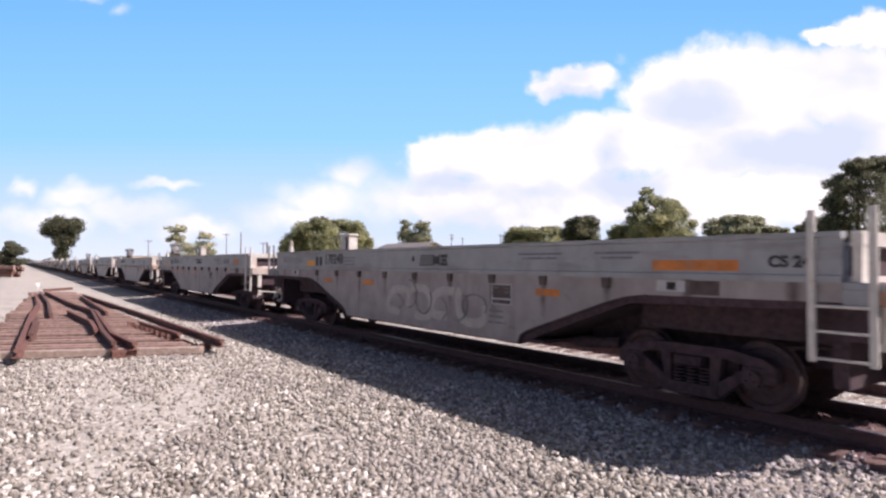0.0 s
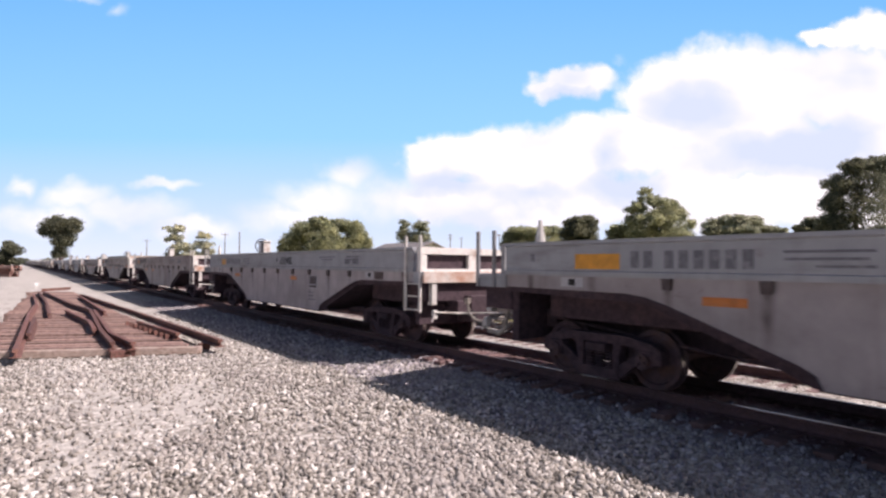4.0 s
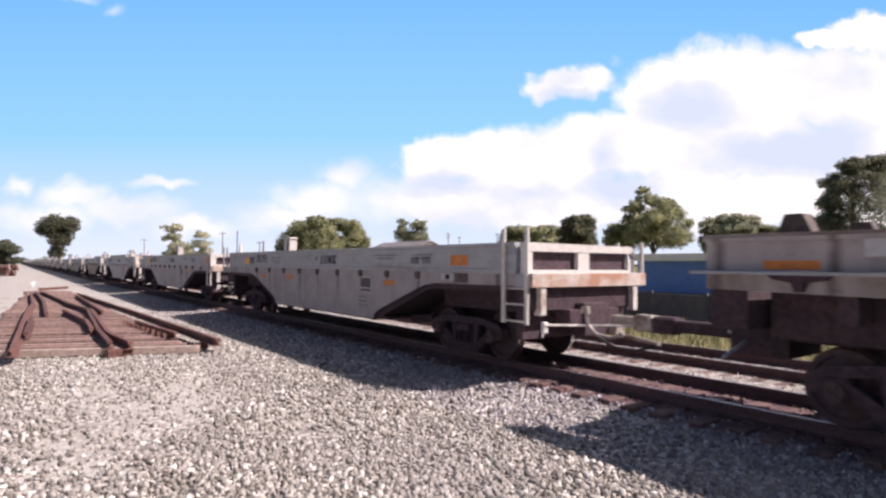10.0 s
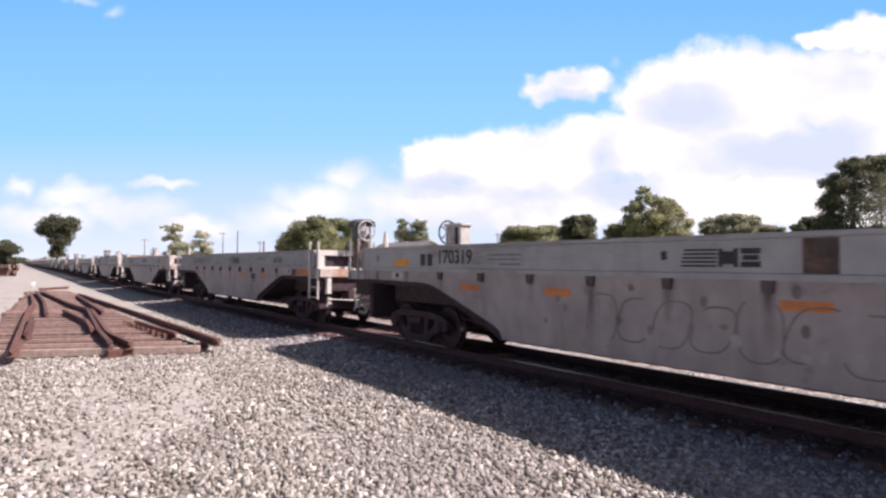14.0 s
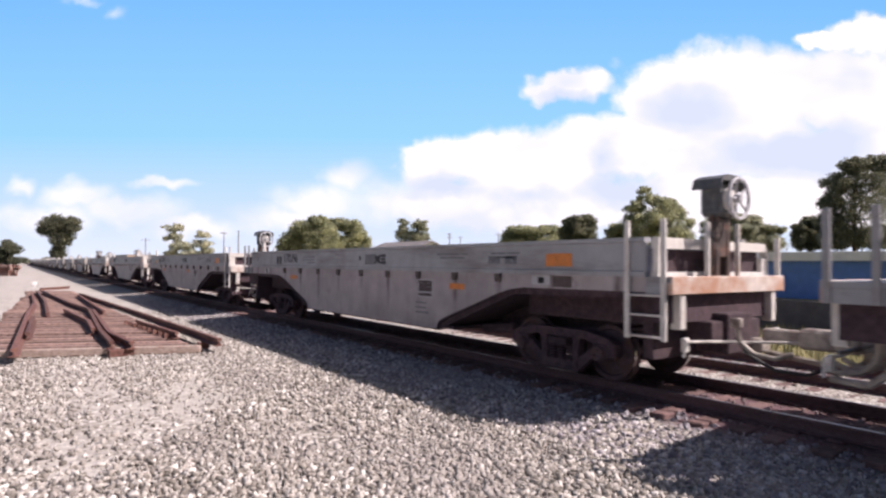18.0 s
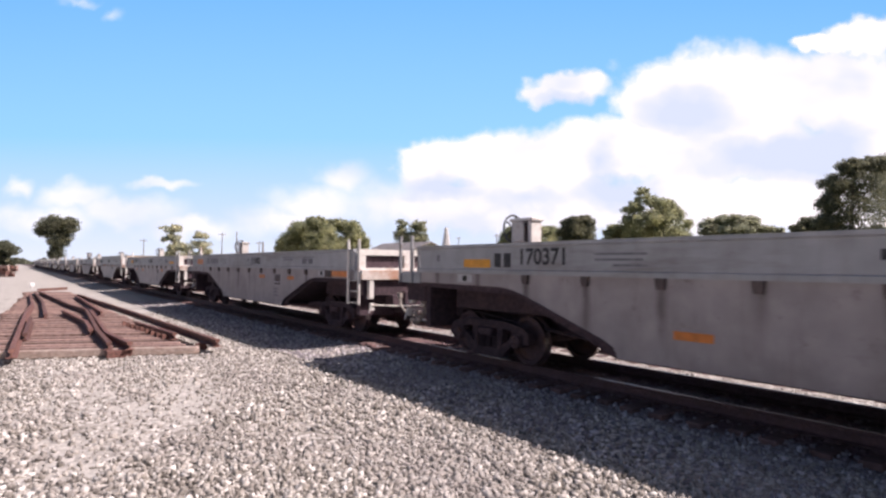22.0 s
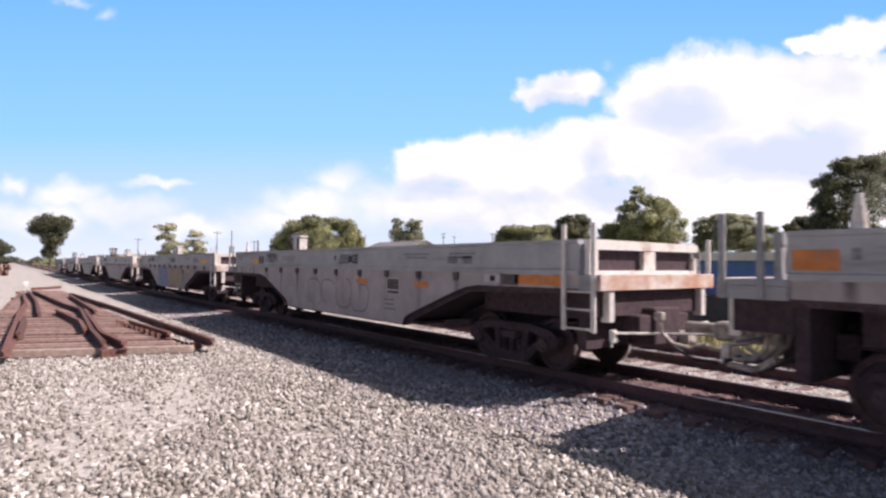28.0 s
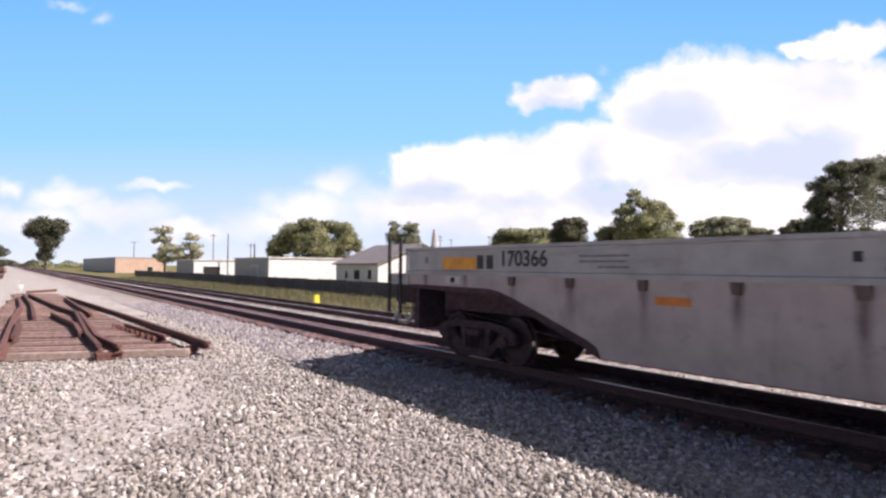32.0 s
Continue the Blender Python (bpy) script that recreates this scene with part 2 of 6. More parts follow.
def ground_mat():
    """Gravel yard: stones and fines, dusty pale wheel tracks, dry grass beyond the tracks, a worn road at the far side of the yard."""
    m, nd, lk = nodes_of("gravel_ground")
    bsdf = nd["Principled BSDF"]
    geo = nd.new("ShaderNodeNewGeometry")
    pos = geo.outputs["Position"]
    v = nd.new("ShaderNodeTexVoronoi")
    v.inputs["Scale"].default_value = 15.0
    lk.new(pos, v.inputs["Vector"])
    sep = nd.new("ShaderNodeSeparateColor")
    lk.new(v.outputs["Color"], sep.inputs[0])
    stones = ramp(nd, lk, sep.outputs[0], GREYS)
    dust = ramp(nd, lk, noise_tex(nd, lk, pos, 9, 6), [(0.3, (0.41, 0.38, 0.345)), (0.7, (0.55, 0.52, 0.48))])
    dmask = ramp(nd, lk, noise_tex(nd, lk, pos, 0.35, 5), [(0.42, (0.12, 0.12, 0.12)), (0.60, (0.9, 0.9, 0.9))])
    gravel = blend(nd, lk, dmask, stones, dust)
    grass = ramp(nd, lk, noise_tex(nd, lk, pos, 3.0, 7, 0.7), [(0.3, (0.10, 0.10, 0.04)), (0.5, (0.20, 0.185, 0.085)), (0.75, (0.31, 0.265, 0.14))])
    xyz = nd.new("ShaderNodeSeparateXYZ")
    lk.new(pos, xyz.inputs[0])
    wob = nd.new("ShaderNodeMath")
    wob.operation = "MULTIPLY_ADD"
    lk.new(noise_tex(nd, lk, pos, 0.5, 5), wob.inputs[0])
    wob.inputs[1].default_value = 2.2
    lk.new(xyz.outputs["Y"], wob.inputs[2])
    gm = nd.new("ShaderNodeMapRange")
    gm.inputs["From Min"].default_value, gm.inputs["From Max"].default_value = 15.6, 16.1
    lk.new(wob.outputs[0], gm.inputs[0])
    col = blend(nd, lk, gm.outputs[0], gravel, grass)
    far = nd.new("ShaderNodeMapRange")
    far.inputs["From Min"].default_value, far.inputs["From Max"].default_value = 0.2, -0.8
    lk.new(wob.outputs[0], far.inputs[0])
    xf = nd.new("ShaderNodeMapRange")
    xf.inputs["From Min"].default_value, xf.inputs["From Max"].default_value = -27.0, -34.0
    lk.new(xyz.outputs["X"], xf.inputs[0])
    both = nd.new("ShaderNodeMath")
    both.operation = "MULTIPLY"
    lk.new(far.outputs[0], both.inputs[0])
    lk.new(xf.outputs[0], both.inputs[1])
    col = blend(nd, lk, both.outputs[0], col, (0.33, 0.315, 0.295))
    lk.new(col, bsdf.inputs["Base Color"])
    bsdf.inputs["Roughness"].default_value = 0.9
    bsdf.inputs["Specular IOR Level"].default_value = 0.05
    b = nd.new("ShaderNodeBump")
    b.inputs["Strength"].default_value, b.inputs["Distance"].default_value = 0.6, 0.03
    b.invert = True
    lk.new(v.outputs["Distance"], b.inputs["Height"])
    lk.new(b.outputs[0], bsdf.inputs["Normal"])
    return m


M_ground = ground_mat()


def leaf_mat(name, dark, light):
    m, nd, lk = nodes_of(name)
    bsdf = nd["Principled BSDF"]
    geo = nd.new("ShaderNodeNewGeometry")
    col = ramp(nd, lk, geo.outputs["Random Per Island"], [(0.0, dark), (0.75, light), (1.0, tuple(min(1, c * 1.6) for c in light))])
    big = ramp(nd, lk, noise_tex(nd, lk, geo.outputs["Position"], 0.5, 3), [(0.35, (0.75, 0.8, 0.8)), (0.7, (1.2, 1.15, 1.0))])
    col = blend(nd, lk, 1.0, col, big, "MULTIPLY")
    lk.new(col, bsdf.inputs["Base Color"])
    bsdf.inputs["Roughness"].default_value = 0.55
    tr = nd.new("ShaderNodeBsdfTranslucent")
    lk.new(col, tr.inputs[0])
    mix = nd.new("ShaderNodeMixShader")
    mix.inputs[0].default_value = 0.62
    lk.new(bsdf.outputs[0], mix.inputs[1])
    lk.new(tr.outputs[0], mix.inputs[2])
    lk.new(mix.outputs[0], nd["Material Output"].inputs[0])
    return m


M_leaf = leaf_mat("green_leaves", (0.26, 0.275, 0.165), (0.50, 0.505, 0.345))
M_leaf_dark = leaf_mat("dark_leaves", (0.11, 0.118, 0.088), (0.25, 0.255, 0.18))
M_leaf_grey = leaf_mat("grey_green_leaves", (0.24, 0.25, 0.185), (0.44, 0.45, 0.345))
M_leaf_pale = leaf_mat("pale_leaves", (0.44, 0.44, 0.34), (0.72, 0.70, 0.56))
M_grass = leaf_mat("dry_grass_blades", (0.12, 0.115, 0.06), (0.28, 0.25, 0.145))


# ---- mesh helpers ----
def box(bm, x0, x1, y0, y1, z0, z1, bevel=0.0):
    r = bmesh.ops.create_cube(bm, size=1.0, matrix=Matrix.Translation(((x0 + x1) / 2, (y0 + y1) / 2, (z0 + z1) / 2)) @ Matrix.Diagonal((x1 - x0, y1 - y0, z1 - z0, 1)))
    if bevel:
        es = list({e for v in r["verts"] for e in v.link_edges})
        bmesh.ops.bevel(bm, geom=es, offset=bevel, segments=1, affect="EDGES")


def slab(bm, pts, axis, a, b):
    """A flat outline pts, drawn out from a to b along an axis ('x': pts are y, z; 'y': x, z; 'z': x, y)."""
    def at(p, q):
        return {"x": (q, p[0], p[1]), "y": (p[0], q, p[1]), "z": (p[0], p[1], q)}[axis]
    lo, hi = [bm.verts.new(at(p, a)) for p in pts], [bm.verts.new(at(p, b)) for p in pts]
    n = len(pts)
    fs = [bm.faces.new(lo), bm.faces.new(hi[::-1])]
    fs += [bm.faces.new((lo[i], hi[i], hi[(i + 1) % n], lo[(i + 1) % n])) for i in range(n)]
    bmesh.ops.recalc_face_normals(bm, faces=fs)


def rod(bm, p, q, r, n=8, r2=None):
    p, q = Vector(p), Vector(q)
    d = q - p
    m = Matrix.Translation((p + q) / 2) @ d.to_track_quat("Z", "Y").to_matrix().to_4x4()
    bmesh.ops.create_cone(bm, cap_ends=True, segments=n, radius1=r, radius2=r if r2 is None else r2, depth=d.length, matrix=m)


def pipe(bm, pts, r, n=6):
    for p, q in zip(pts, pts[1:]):
        rod(bm, p, q, r, n)


def ring(bm, centre, axis, R, r, n=24, k=6):
    """A torus round an axis through centre."""
    rot = Vector(axis).to_track_quat("Z", "Y").to_matrix()
    vs = []
    for i in range(n):
        a = 2 * math.pi * i / n
        row = []
        for j in range(k):
            b = 2 * math.pi * j / k
            p = Vector(((R + r * math.cos(b)) * math.cos(a), (R + r * math.cos(b)) * math.sin(a), r * math.sin(b)))
            row.append(bm.verts.new(Vector(centre) + rot @ p))
        vs.append(row)
    for i in range(n):
        for j in range(k):
            bm.faces.new((vs[i][j], vs[(i + 1) % n][j], vs[(i + 1) % n][(j + 1) % k], vs[i][(j + 1) % k]))


def lathe(bm, prof, axis_y=True, n=28):
    """Turn a profile of (radius, y) round the Y axis."""
    rows = [[bm.verts.new((r * math.sin(2 * math.pi * i / n), y, r * math.cos(2 * math.pi * i / n))) for i in range(n)] for r, y in prof]
    for a, b in zip(rows, rows[1:]):
        for i in range(n):
            bm.faces.new((a[i], a[(i + 1) % n], b[(i + 1) % n], b[i]))
    bm.faces.new(rows[0]), bm.faces.new(rows[-1])
    bmesh.ops.recalc_face_normals(bm, faces=bm.faces)


def mesh_of(name, bm, mat):
    me = bpy.data.meshes.new(name)
    bm.to_mesh(me)
    bm.free()
    for m in (mat if isinstance(mat, (list, tuple)) else [mat]):
        me.materials.append(m)
    return me


def part(name, bm, mat, parent=None, label=""):
    ob = new(name, mesh_of(name, bm, mat) if isinstance(bm, bmesh.types.BMesh) else bm)
    if parent:
        ob.parent = parent
    return tagged(ob, label)


def again(ob, name, parent, m):
    """Another piece on the same mesh."""
    o = new(name, ob.data)
    o.parent = parent
    o.matrix_basis = m
    if "label" in ob:
        o["label"] = ob["label"]
    return o


def bulk(name, verts, faces, mat):
    me = bpy.data.meshes.new(name)
    me.vertices.add(len(verts))
    me.vertices.foreach_set("co", np.asarray(verts, dtype=np.float32).ravel())
    faces = np.asarray(faces, dtype=np.int32)
    k = faces.shape[1]
    me.loops.add(faces.size)
    me.loops.foreach_set("vertex_index", faces.ravel())
    me.polygons.add(len(faces))
    me.polygons.foreach_set("loop_start", np.arange(0, faces.size, k, dtype=np.int32))
    me.update(calc_edges=True)
    me.materials.append(mat)
    return new(name, me)


rng = np.random.default_rng(7)

# ---- the setting: yard, trackbed, two tracks ----
def ground():
    xs = sorted({-4000, -1500, -700, -350, 350, 800, 2000, 4000, *range(-200, 201, 10)})
    ys = sorted({-4000, -1200, -400, -150, 150, 400, 1200, 4000, *range(-60, 101, 5)})
    bm = bmesh.new()
    g = [[bm.verts.new((x, y, -0.02 + (0.02 * noise.noise((x * 0.07, y * 0.07, 0)) if abs(x) < 200 and abs(y) < 100 else 0))) for y in ys] for x in xs]
    for i in range(len(xs) - 1):
        for j in range(len(ys) - 1):
            bm.faces.new((g[i][j], g[i + 1][j], g[i + 1][j + 1], g[i][j + 1]))
    ob = part("ground", bm, M_ground)
    return tagged(ob, "pale grey gravel yard with dusty patches, dry grass beyond the tracks", "ground", kind="structure")


ground()
NEAR, FAR, RAIL = 8.81, 12.28, 0.35


def bed_mat():
    """Crushed stone, darkened under and between the rails for brake dust and grease and for the train's deep shade,
    pale on the shoulders and between the tracks.
    """
    m = stone_mat("bed_ballast", GREYS, (0.36, 0.30, 0.28), False)
    nd, lk = m.node_tree.nodes, m.node_tree.links
    bsdf = nd["Principled BSDF"]
    src = bsdf.inputs["Base Color"].links[0].from_socket
    geo = nd.new("ShaderNodeNewGeometry")
    xyz = nd.new("ShaderNodeSeparateXYZ")
    lk.new(geo.outputs["Position"], xyz.inputs[0])
    wob = nd.new("ShaderNodeMath")
    wob.operation = "MULTIPLY_ADD"
    lk.new(noise_tex(nd, lk, geo.outputs["Position"], 1.3, 5), wob.inputs[0])
    wob.inputs[1].default_value = 0.9
    lk.new(xyz.outputs["Y"], wob.inputs[2])
    curve = nd.new("ShaderNodeMapRange")
    curve.inputs["From Min"].default_value, curve.inputs["From Max"].default_value = 7.65, 8.1
    lk.new(wob.outputs[0], curve.inputs[0])
    off = nd.new("ShaderNodeMapRange")
    off.inputs["From Min"].default_value, off.inputs["From Max"].default_value = 10.4, 10.0
    lk.new(wob.outputs[0], off.inputs[0])
    both = nd.new("ShaderNodeMath")
    both.operation = "MULTIPLY"
    lk.new(curve.outputs[0], both.inputs[0])
    lk.new(off.outputs[0], both.inputs[1])
    col = blend(nd, lk, both.outputs[0], src, (0.165, 0.105, 0.112))
    lk.new(col, bsdf.inputs["Base Color"])
    return m


def trackbed():
    bm = bmesh.new()
    prof = [(5.15, -0.04), (6.25, 0.01), (7.1, 0.06), (7.7, 0.115), (7.95, 0.15), (13.75, 0.155), (14.25, 0.11), (15.1, -0.04)]
    rows = []
    xs = [-1600, -800, -400, -200, -120, *[x * 0.5 for x in range(-160, 31)], 40, 120, 400, 1200]
    for x in xs:
        near = -80 < x < 15
        rows.append([bm.verts.new((x, y + (0.12 * noise.noise((x * 0.6, y, 1)) if near and y < 7.1 else 0), z + (0.022 * noise.noise((x * 1.1, y * 2, 3)) if near else 0))) for y, z in prof])
    for a, b in zip(rows, rows[1:]):
        for j in range(len(prof) - 1):
            bm.faces.new((a[j], a[j + 1], b[j + 1], b[j]))
    bmesh.ops.recalc_face_normals(bm, faces=bm.faces)
    ob = part("trackbed", bm, bed_mat())
    return tagged(ob, "bed of crushed grey stone under the two tracks", "ballast", kind="structure")


trackbed()


def rail_outline(h, s=1.0):
    b, w, hd, hh = 0.070 * s, 0.009 * s, 0.037 * s, 0.042 * s
    return [(-b, 0), (b, 0), (b, 0.012), (w * 2, 0.03), (w, 0.05), (w, h - hh - 0.012), (hd, h - hh), (hd, h - 0.008), (hd - 0.01, h), (-hd + 0.01, h), (-hd, h - 0.008), (-hd, h - hh), (-w, h - hh - 0.012), (-w, 0.05), (-w * 2, 0.03), (-b, 0.012)]


def rail_mesh(x0, x1, h=0.18, mats=None):
    bm = bmesh.new()
    slab(bm, rail_outline(h), "x", x0, x1)
    for f in bm.faces:
        f.material_index = 1 if f.normal.z > 0.9 and f.calc_center_median().z > h - 0.005 else 0
    return mesh_of("rail", bm, mats or [M_rail, M_head])


def tie_bm(length=2.75):
    bm = bmesh.new()
    box(bm, -0.115, 0.115, -length / 2, length / 2, -0.17, 0.0, 0.012)
    return bm


def track(yc, label, x_from, x_to):
    t = tagged(new("track"), label, "railway track", kind="structure")
    t.location = (0, yc, 0)
    me = rail_mesh(-1600, 1200)
    for y in (-0.755, 0.755):
        r = part("rail", me, None, t, "rusty rail with a bright worn head")
        r.location = (0, y, RAIL - 0.18)
    r2 = random.Random(int(yc * 10))
    first = part("tie", tie_bm(), M_tie, t)
    n = 0
    x = x_from
    verts, faces = [], []
    unit = np.array([(sx * 0.115, sy * 1.3, sz) for sx in (-1, 1) for sy in (-1, 1) for sz in (-0.17, 0)])
    quads = np.array([(0, 1, 3, 2), (4, 6, 7, 5), (0, 4, 5, 1), (2, 3, 7, 6), (1, 5, 7, 3), (0, 2, 6, 4)])
    while x < x_to:
        m = pose(x + r2.uniform(-0.03, 0.03), r2.uniform(-0.07, 0.07), RAIL - 0.185 + r2.uniform(-0.012, 0.004), 0, 0, r2.uniform(-1.5, 1.5))
        if n == 0:
            first.matrix_basis = m
        else:
            again(first, "tie", t, m)
        n += 1
        x += 0.5
    k = 0
    for x in (*np.arange(-420, x_from - 0.3, 0.5), *np.arange(x_to + 0.3, 200, 0.5)):
        verts.append(unit + (x, 0, RAIL - 0.19))
        faces.append(quads + 8 * k)
        k += 1
    far = bulk("distant_ties", np.concatenate(verts), np.concatenate(faces), M_tie)
    far.parent = t
    tagged(far, kind="stuff")
    pv, pf, k = [], [], 0
    cube = np.array([(sx, sy, sz) for sx in (-1, 1) for sy in (-1, 1) for sz in (0, 1)], dtype=float)
    for x in np.arange(max(x_from, -24), x_to, 0.5):
        for y in (-0.755, 0.755):
            pv.append(cube * (0.09, 0.17, 0.014) + (x, y, RAIL - 0.186))
            pf.append(quads + 8 * k)
            k += 1
            for sx, sy in ((-0.05, 0.085), (0.05, -0.085), (0.05, 0.085)):
                pv.append(cube * (0.012, 0.016, 0.03) + (x + sx, y + sy, RAIL - 0.175))
                pf.append(quads + 8 * k)
                k += 1
    fix = bulk("tie_plates", np.concatenate(pv), np.concatenate(pf), M_rail)
    fix.parent = t
    tagged(fix, kind="stuff")
    return t


track(NEAR, "main-line track with worn bright rail heads and dark wooden ties", -114, 34)
track(FAR, "second main-line track with rusty rails on dark ties", -60, 12)


def stones(name, n, place, size, mat, label):
    """n angular stones; place() gives their x, y, z."""
    cube = np.array([(sx, sy, sz) for sx in (-1, 1) for sy in (-1, 1) for sz in (-1, 1)], dtype=float)
    quads = np.array([(0, 1, 3, 2), (4, 6, 7, 5), (0, 4, 5, 1), (2, 3, 7, 6), (1, 5, 7, 3), (0, 2, 6, 4)])
    p = place(n)
    n = len(p)
    s = (size[0] + (size[1] - size[0]) * rng.random((n, 1)) ** 1.6) * rng.uniform(0.45, 1.4, (n, 3)) * (1, 1, 0.5)
    v = cube[None] * rng.uniform(0.55, 1.1, (n, 8, 3)) * s[:, None, :]
    q = rng.normal(size=(n, 4))
    q /= np.linalg.norm(q, axis=1, keepdims=True)
    w, u = q[:, :1, None], q[:, 1:]
    uu = np.repeat(u[:, None, :], 8, 1)
    t2 = 2 * np.cross(uu, v)
    v = v + w * t2 + np.cross(uu, t2)
    v += p[:, None, :]
    f = quads[None] + (np.arange(n) * 8)[:, None, None]
    ob = bulk(name, v.reshape(-1, 3), f.reshape(-1, 4), mat)
    return tagged(ob, label, "gravel", kind="stuff")


def bed_z(y):
    return np.interp(y, [5.15, 6.25, 7.1, 7.7, 7.95, 13.75, 14.25, 15.1], [-0.02, 0.01, 0.06, 0.115, 0.15, 0.155, 0.11, -0.02])


def yard_places(n):
    d = 4.2 + 26 * rng.random(n * 2) ** 1.7
    a = radians(143.25) + rng.uniform(-0.76, 0.78, n * 2)
    x, y = d * np.cos(a), d * np.sin(a)
    keep = (y > -2.7) & (y < 7.25)
    # the dusty wheel tracks have few loose stones
    dust = np.zeros_like(x)
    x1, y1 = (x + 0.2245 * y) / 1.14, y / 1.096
    for cx, cy, sx, sy in ((-9.4, 1.0, 6.0, 0.45), (-7.7, 1.7, 1.6, 0.4), (-9.2, 2.5, 2.2, 0.3), (-6.9, 0.6, 1.5, 0.3), (-5.9, 3.0, 0.8, 0.2)):
        dust += np.exp(-((x1 - cx) ** 2 / sx + (y1 - cy) ** 2 / sy))
    keep &= rng.random(n * 2) > 0.80 * np.minimum(dust, 1) + 0.05
    x, y = x[keep][:n], y[keep][:n]
    return np.stack([x, y, np.maximum(bed_z(y), 0) + rng.uniform(-0.022, 0.004, len(x))], 1)


def bed_places(n, y0, y1):
    x = -38 + 42 * rng.random(n) ** 0.8
    y = rng.uniform(y0, y1, n)
    return np.stack([x, y, bed_z(y) + rng.uniform(-0.03, 0.005, n)], 1)


stones("yard_gravel", 90000, yard_places, (0.009, 0.042), M_stones, "loose crushed stone of mixed pale greys on the yard")
def around_places(n):
    d, a = 9.0 * rng.random(n) ** 0.5, rng.uniform(0, 2 * math.pi, n)
    x, y = d * np.cos(a), d * np.sin(a)
    keep = (y < 7.1) & ((d < 4.6) | (np.cos(a - radians(143.25)) < 0.6))
    x, y = x[keep], y[keep]
    return np.stack([x, y, np.maximum(bed_z(y), 0) + rng.uniform(-0.022, 0.004, len(x))], 1)


stones("yard_gravel", 42000, around_places, (0.009, 0.042), M_stones, "loose crushed stone of mixed pale greys on the yard")
# stone colour here also carries the shade under the train
stones("track_ballast", 16000, lambda n: bed_places(n, 7.7, 10.0), (0.016, 0.036), M_ballast, "dark greasy crushed stone between the ties, darker for the train's shade")
stones("shoulder_ballast", 26000, lambda n: bed_places(n, 5.6, 7.75), (0.02, 0.05), M_shoulder, "loose crushed stone on the shoulder of the track")
stones("middle_ballast", 12000, lambda n: bed_places(n, 9.9, 14.6), (0.016, 0.036), M_stones, "loose crushed stone between the two tracks")


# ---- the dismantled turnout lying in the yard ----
# shear that shifts and stretches things to fit the camera's view
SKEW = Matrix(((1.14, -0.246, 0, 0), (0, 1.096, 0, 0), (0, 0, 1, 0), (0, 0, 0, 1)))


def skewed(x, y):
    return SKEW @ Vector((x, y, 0))


